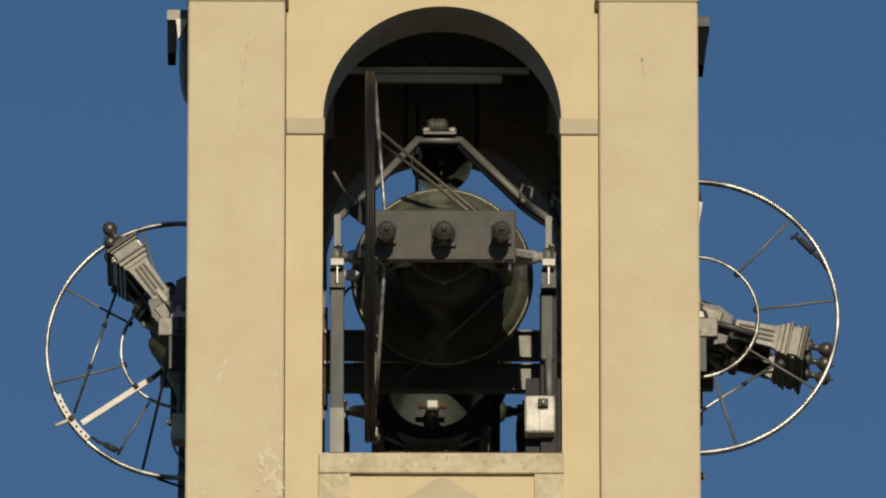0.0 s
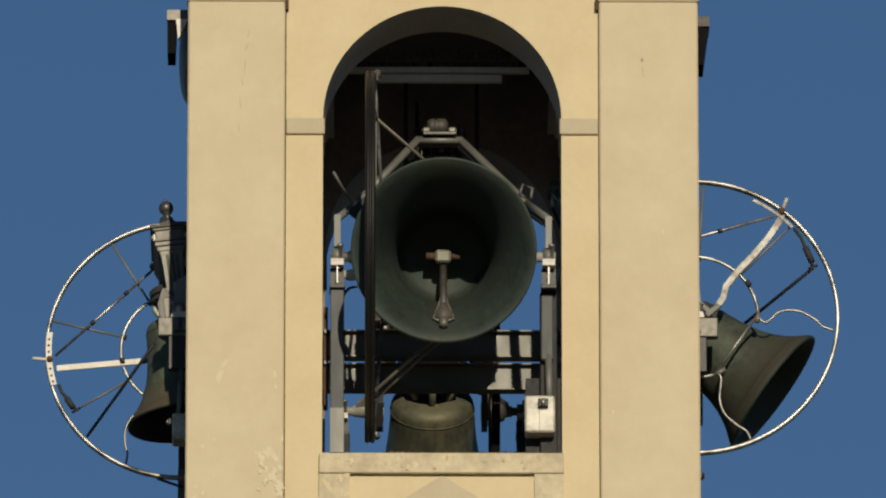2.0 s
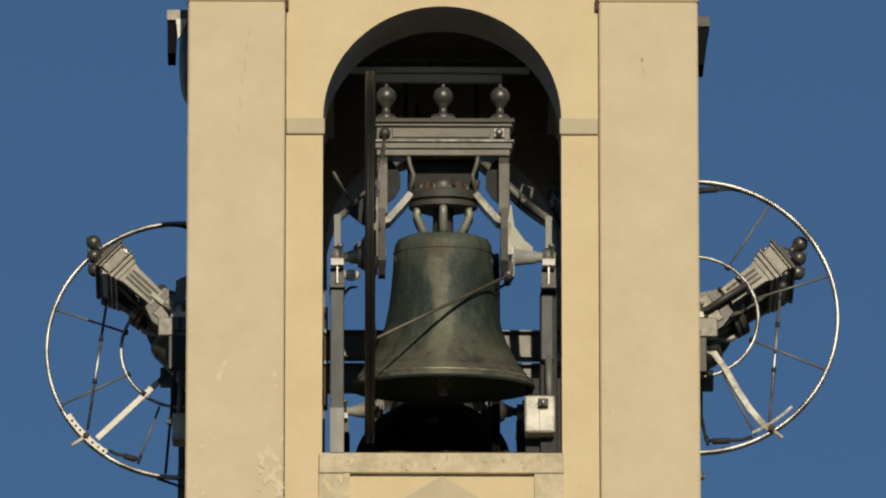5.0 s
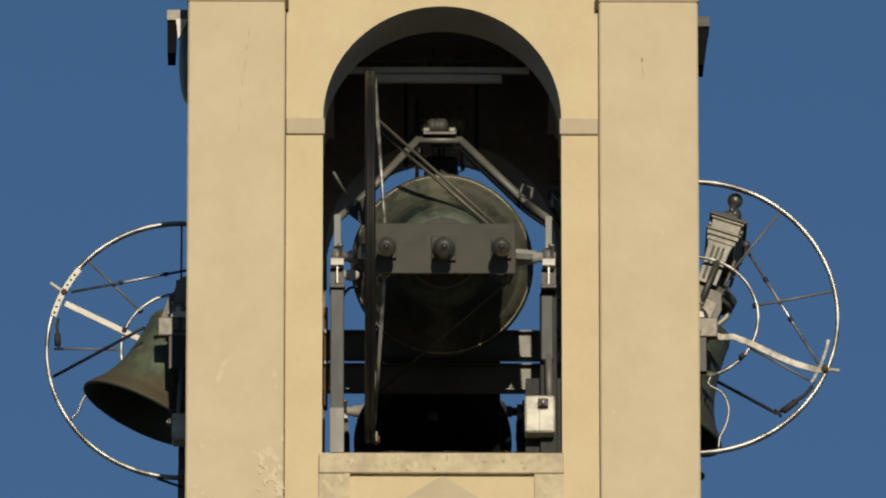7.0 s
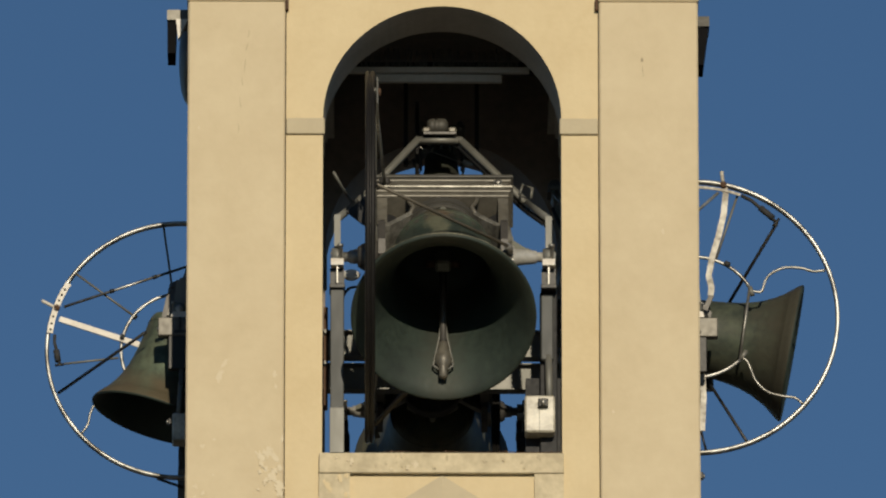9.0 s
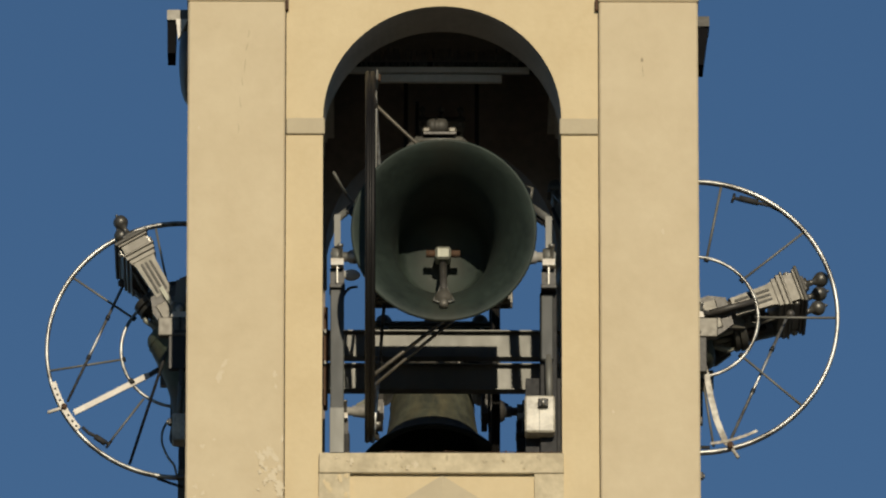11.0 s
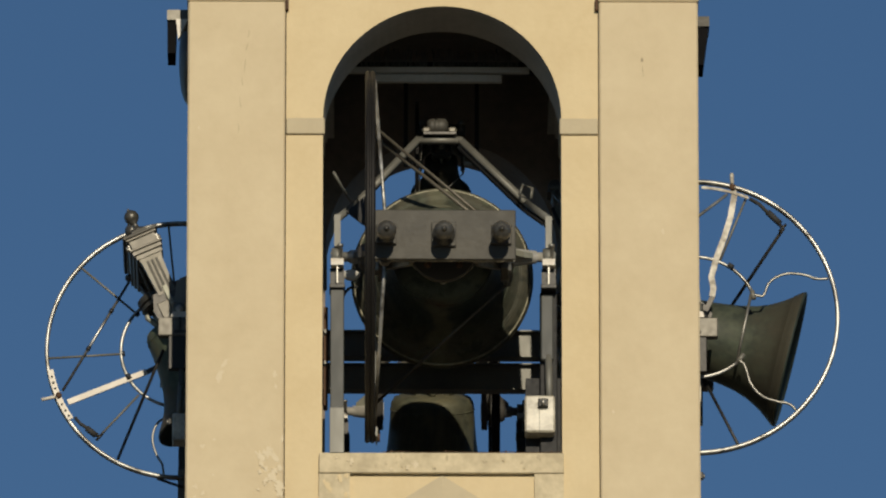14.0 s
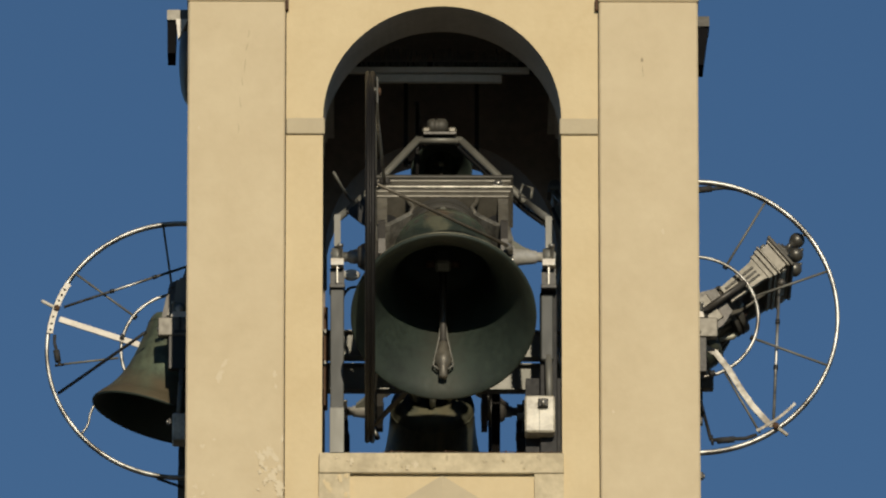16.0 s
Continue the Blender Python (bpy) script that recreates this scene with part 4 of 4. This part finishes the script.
# body, patches, runs and lip of each bell's bronze
TONES = {"west": ((0.090, 0.118, 0.080), (0.046, 0.060, 0.042), (0.105, 0.090, 0.052), (0.108, 0.085, 0.052), 3.1),
         "east": ((0.056, 0.068, 0.048), (0.030, 0.038, 0.030), (0.070, 0.064, 0.042), (0.064, 0.059, 0.043), 5.7),
         "north": ((0.086, 0.089, 0.060), (0.042, 0.045, 0.033), (0.112, 0.100, 0.058), (0.090, 0.085, 0.060), 8.2),
         # the high bell's tones are darkened in place of the shade inside
         "high": ((0.030, 0.033, 0.025), (0.016, 0.019, 0.015), (0.034, 0.031, 0.021), (0.030, 0.028, 0.021), 2.4)}
swing = {}
for side, (k, z, gap) in BELLS.items():
    base = face_pose(side) @ pose(0.055 if side == "north" else 0, -gap, z)
    bell, clapper = swinging_bell(k, LABELS[side], RIM if side in GEAR else RIM_DARK, great_bronze() if side == "south" else bell_bronze(k, *TONES[side]), -1 if side == "east" else 1, 38 if side == "south" else 27, {"west": 0.935, "east": 0.965}.get(side, 1.0), side == "south", side != "north", GEAR.get(side), *((0.07, 3.8) if side == "east" else (0.0, 0.0)))
    bell.matrix_basis = base
    stand = bell_stand(k, side)
    stand.matrix_basis = base
    swing[side] = (bell, clapper, base, k)

# small bell hung high inside, between two hangers
K_HIGH = 0.34
HIGH = pose(0, 1.88, H + 1.30)
bell, clapper = swinging_bell(K_HIGH, "small dark bell hung high inside the belfry", RIM_DARK, bell_bronze(K_HIGH, *TONES["high"]), -1)
bell.matrix_basis = HIGH
swing["high"] = (bell, clapper, HIGH, K_HIGH)
hang = tagged(part("hanger_beam", box(BM(), -1.24, 1.24, 1.84, 1.92, 1.98, 2.06, bevel=0.005), BLACK_PAINT, m=pose(0, 0, H)), "black steel beam with hangers for the small bell", "steel beam")
for s in (-1, 1):
    part("hanger", box(BM(), s * 0.255 - 0.015, s * 0.255 + 0.015, 1.85, 1.91, 1.28, 1.98), BLACK_PAINT, hang)

# ---- beams and small fixtures ----
rng = random.Random(5)
for side in ("south", "west", "east"):
    bm = BM()
    box(bm, -0.72, 0.62, 0.93, 0.97, 1.652, 1.687)
    box(bm, -0.72, 0.62, 0.94, 1.03, 1.687, 1.697)
    top_bar = part("cross_bar", bm, BAR_PAINT, m=face_pose(side))
    tagged(top_bar, "grey steel channel bar across the arch", "steel bar", "bars across the arches")
    part("lower_flange", box(BM(), -0.52, 0.425, 0.94, 0.98, 1.586, 1.640), BAR_PAINT, top_bar)
    spk = BM()
    for i in range(92):
        x = -0.58 + 1.12 * i / 91
        if -0.10 < x < -0.07:
            continue
        for s in (-1, 1):
            tube(spk, [(x, 0.98, 1.697), (x + rng.uniform(-0.02, 0.02), 0.98 + s * 0.03, 1.697 + rng.uniform(0.10, 0.15))], 0.0025, 3)
    tagged(part("bird_spikes", spk, STEEL_DULL, m=face_pose(side)), "rows of thin wire bird spikes on the bar", "bird spikes", kind="stuff")

# two rolled beams behind the great bell, on posts beside the jambs
for z0, z1, low in ((-0.175, 0.010, -0.232), (-0.420, -0.240, SILL - 0.25)):
    bm = BM()
    box(bm, -0.90, 0.90, 1.88, 1.89, z0, z1)
    box(bm, -0.90, 0.90, 1.83, 1.94, z0 - 0.008, z0)
    box(bm, -0.90, 0.90, 1.83, 1.94, z1, z1 + 0.008)
    beam = tagged(part("steel_beam", bm, STEEL_DULL, m=pose(0, 0, H)), "grey rolled steel beam across the belfry", "steel beam", "beams inside the belfry")
    for s in (-1, 1):
        part("beam_post", box(BM(), s * 0.88 - 0.02, s * 0.88 + 0.02, 1.895, 1.935, low, z0 - 0.008), STEEL_DARK, beam)


# ---- fixtures on the side faces, over the arches ----
for sx, x1, top, low, near in ((-1, 1.958, 1.995, 1.675, 1.0), (1, 1.926, 2.318, 1.955, 0.0)):
    lamp = part("floodlight", prism(BM(), [(1.58 - near, top - 0.075), (1.58 - near, top), (1.88 - near, top), (1.88 - near, top - 0.055)], sx * 1.805, sx * x1), CAST if near else CAST_TOP, m=pose(0, 0, H))
    tagged(lamp, "dark boxed floodlight fixed high on the side wall", "floodlight", "floodlights on the tower")
    glass = BM()
    q = [(sx * (x1 - 0.06), low), (sx * (x1 - 0.004), low + 0.0 if sx < 0 else low), (sx * (x1 - 0.002), top - 0.075), (sx * (x1 - 0.068), top - 0.075)]
    if sx > 0:
        q = [(1.806, low), (1.882, low), (1.922, top - 0.055), (1.838, top - 0.055)]
    va = [glass.verts.new((x, 1.60 - near, z)) for x, z in q]
    vb = [glass.verts.new((x, 1.86 - near, z)) for x, z in q]
    glass.faces.new(va)
    glass.faces.new(list(reversed(vb)))
    for i in range(4):
        glass.faces.new((va[i], vb[i], vb[(i + 1) % 4], va[(i + 1) % 4]))
    part("housing", glass, HOUSING_BLACK, lamp, "black lamp housing")
    wed = BM()
    q = [(sx * 1.895, top - 0.076), (sx * 1.806, top - 0.076), (sx * 1.878, top - 0.23)] if sx < 0 else [(1.806, top - 0.06), (1.836, top - 0.06), (1.806, top - 0.19)]
    va = [wed.verts.new((x, 1.56 - near, z)) for x, z in q]
    vb = [wed.verts.new((x, 1.62 - near, z)) for x, z in q]
    wed.faces.new(va)
    wed.faces.new(list(reversed(vb)))
    for i in range(3):
        wed.faces.new((va[i], vb[i], vb[(i + 1) % 3], va[(i + 1) % 3]))
    part("bracket", wed, WHITE_PAINT, lamp, "pale lamp bracket")
cover = lathe(BM(), [(0.335, 0.0), (0.33, 0.02), (0.29, 0.05), (0.22, 0.072), (0.10, 0.085), (0.0, 0.087)], 32, Matrix.Translation((-1.80, 1.74, 2.03)) @ Matrix.Rotation(radians(-90), 4, "Y"))
tagged(part("wall_cover", cover, CAST, m=pose(0, 0, H)), "grey domed round cover on the side wall", "wall cover")


# ---- scars on the plaster ----
def chip(bm, rg, x, z, w, h, y, tilt):
    """One ragged chip, 1 mm proud of the plaster at y."""
    n = 22
    w, h = 0.75 * w, 0.85 * h
    pts = []
    for i in range(n):
        a = 2 * math.pi * i / n
        r = rg.uniform(0.35, 1.0)
        dx, dz = w / 2 * r * math.cos(a), h / 2 * r * math.sin(a)
        pts.append((x + dx * math.cos(tilt) - dz * math.sin(tilt), z + dx * math.sin(tilt) + dz * math.cos(tilt)))
    va = [bm.verts.new((px, y - 0.0012, pz)) for px, pz in pts]
    vb = [bm.verts.new((px, y + 0.01, pz)) for px, pz in pts]
    bm.faces.new(va)
    for i in range(n):
        bm.faces.new((va[i], vb[i], vb[(i + 1) % n], va[(i + 1) % n]))


def flake(x, z, w, h, seed, mat, name, label, y=0.0, tilt=0.0):
    bm = BM()
    chip(bm, random.Random(seed), x, z, w, h, y, tilt)
    tagged(part(name, bm, mat, m=pose(0, 0, H)), label, "plaster scar", "scars on the plaster", "structure")


def scar_field(x0, x1, z0, z1, count, seed, mat, size, y=0.0):
    """A stretch of wall with scattered chips of one kind."""
    rg = random.Random(seed)
    bm = BM()
    for i in range(count):
        w = rg.uniform(0.35, 1.0) * size
        chip(bm, rg, rg.uniform(x0, x1), rg.uniform(z0, z1), w, w * rg.uniform(1.0, 2.2), y - 0.0004 * i, rg.uniform(-0.6, 0.6))
    tagged(part("plaster_scar", bm, mat, m=pose(0, 0, H)), "scattered pale chips in weathered plaster", "plaster scar", "scars on the plaster", "structure")


for i, (x, z, w, h, tilt) in enumerate(((-1.53, -0.85, 0.06, 0.12, -0.5), (-1.565, -0.95, 0.075, 0.17, -0.35), (-1.18, -0.93, 0.07, 0.08, 0), (-1.17, -1.02, 0.04, 0.06, 0.4), (-1.68, -1.46, 0.06, 0.06, 0), (-1.60, -1.41, 0.04, 0.04, 0),
                                        (1.545, 0.135, 0.04, 0.06, 0.3), (-1.125, -1.40, 0.04, 0.10, 0.1), (-0.19, -1.60, 0.09, 0.10, 0.5), (-1.72, 0.90, 0.03, 0.04, 0), (1.19, -1.20, 0.03, 0.05, 0.2))):
    flake(x, z, w, h, 40 + i, WHITE_SCAR, "plaster_scar", "pale chipped scar in the plaster", y=0.0 if abs(x) > 1.0 else -0.0185, tilt=tilt)
scar_field(-1.30, -1.13, -1.82, -1.50, 16, 3, WHITE_SCAR, 0.105)
scar_field(-1.76, -1.60, -1.85, -1.62, 5, 4, WHITE_SCAR, 0.05)
scar_field(-0.84, -0.66, -1.82, -1.55, 9, 5, PLASTER_YELLOW, 0.085, -0.0045)
scar_field(-0.60, 0.80, -1.63, -1.53, 12, 6, STONE_CAP, 0.05, -0.0185)
scar_field(-0.80, 0.10, -1.64, -1.53, 6, 7, WHITE_SCAR, 0.06, -0.0235)
for i, (x, z, w, h, tilt) in enumerate(((-1.398, 1.36, 0.007, 0.16, -0.1), (-1.415, 1.24, 0.006, 0.11, 0.15), (-1.385, 1.50, 0.005, 0.10, -0.2), (1.404, 1.415, 0.035, 0.05, 0), (1.41, 1.33, 0.008, 0.12, 0.1), (-1.372, 1.60, 0.006, 0.10, -0.15), (-1.43, 1.10, 0.005, 0.16, 0.1), (-1.44, 0.90, 0.004, 0.14, 0.0))):
    flake(x, z, w, h, 70 + i, CRACK, "plaster_crack", "thin dark crack in the plaster", tilt=tilt)


# ---- wire along the sill, capital shadows, stains ----
base = face_pose("south")
wire = part("bird_wire", tube(BM(), [(-0.42 + 0.125 * i, 0.02, SILL + 0.020 + 0.004 * math.sin(2.1 * i)) for i in range(11)], 0.003, 5), RUST, m=base)
tagged(wire, "thin rusty wire strung along the sill", "wire")
for x in (-0.36, 0.02, 0.44, 0.76):
    part("wire_post", tube(BM(), [(x, 0.02, SILL), (x, 0.02, SILL + 0.034)], 0.005, 5), RUST, wire)
plate = part("jamb_plate", box(BM(), -0.838, -0.808, 0.30, 0.42, -1.06, -0.33, bevel=0.003), RUST, m=pose(0, 0, H))
tagged(plate, "rusty iron plate bolted inside the opening", "iron plate")
for z in (-0.52, -0.75):
    part("bolt", box(BM(), -0.836, -0.812, 0.27, 0.30, z - 0.015, z + 0.015, bevel=0.004), STEEL_DULL, plate)
# thin brown strips stand in for the shadow beside each capital
for x in (-1.102, 1.085):
    tagged(part("capital_shadow", box(BM(), x - 0.012, x + 0.012, -0.012, 0.05, 1.785, 1.87, bevel=0.004), RUST, m=pose(0, 0, H)), "brown strip painted as the capital shadow beside the pilaster", "clamp", "clamps beside the pilasters")

# ---- motions ----
def motions():
    # swing of each bell in degrees every quarter of a second; plus: mouth outward
    angles = {
        "south": (-99.7, -88.6, -71.0, -49.0, -26.8, -1.1, 25.0, 51.6, 74.1, 90.5, 101.8, 109.1, 112.3, 112.1, 106.8, 96.1, 82.1, 64.0, 41.7, 16.5, -9.7, -35.2, -58.3, -77.7, -93.2, -103.0, -106.9, -107.1, -105.4, -100.4, -89.2, -71.2, -49.2, -26.1, -1.8, 22.0, 44.4, 64.1, 80.3, 93.5, 100.6, 102.9, 100.8, 94.3, 82.7, 67.3, 47.5, 25.5, 2.6, -20.8, -43.3, -64.0, -82.2, -93.5, -100.0, -102.1, -99.6, -91.7, -79.4, -63.4, -44.1, -22.1, -0.3, 23.0, 44.6),
        "west": (-36.0, -60.5, -78.0, -86.3, -85.8, -77.6, -61.0, -35.5, -6.9, 23.4, 50.8, 71.0, 84.1, 89.1, 85.7, 75.4, 57.1, 31.7, 3.4, -23.3, -46.2, -62.6, -71.4, -72.2, -65.8, -50.7, -27.8, -1.7, 25.0, 49.3, 65.8, 75.9, 78.8, 73.2, 60.6, 41.9, 17.1, -8.0, -30.7, -48.0, -59.1, -62.8, -58.9, -47.6, -29.8, -7.7, 16.2, 37.8, 55.0, 66.3, 69.4, 65.3, 55.1, 38.2, 17.5, -3.6, -24.1, -39.9, -50.9, -54.9, -50.7, -39.7, -23.6, -3.9, 17.0),
        "east": (-106.2, -101.5, -90.9, -77.7, -58.9, -32.5, -3.6, 26.5, 53.1, 75.1, 90.9, 99.2, 101.3, 98.2, 88.6, 71.5, 47.6, 21.0, -6.8, -32.8, -56.0, -73.8, -85.2, -90.0, -88.6, -80.5, -65.8, -46.0, -21.8, 5.1, 30.6, 54.1, 71.8, 83.0, 87.6, 85.9, 79.6, 66.3, 47.4, 24.4, -0.8, -25.5, -47.0, -63.5, -74.2, -78.3, -75.8, -67.7, -53.7, -34.5, -12.3, 12.1, 34.3, 53.2, 67.2, 74.5, 75.8, 73.0, 62.7, 46.7, 26.7, 4.2, -17.6, -38.4, -53.9),
    }
    north = []
    for i in range(65):
        ph = 2 * math.pi * (i * 0.25 - 0.03) / 6.07
        north.append(-(1 - 0.016 * i * 0.25) * (99 * math.cos(ph) - 4 * math.cos(3 * ph)))
    angles["north"] = tuple(north)
    angles["high"] = tuple(72 * math.cos(2 * math.pi * i * 0.25 / 4.1) for i in range(65))
    for side, rows in angles.items():
        bell, clapper, base, k = swing[side]
        walk(bell, [(0.25 * i, base @ pose(0, 0, 0, -a)) for i, a in enumerate(rows)])
        # the clapper leans on the lower lip
        lean = [30 * math.tanh(a / 28) for a in rows]
        walk(clapper, [(0.25 * i, pose(0, 0, 0.03 * k, b)) for i, b in enumerate(lean)])


motions()
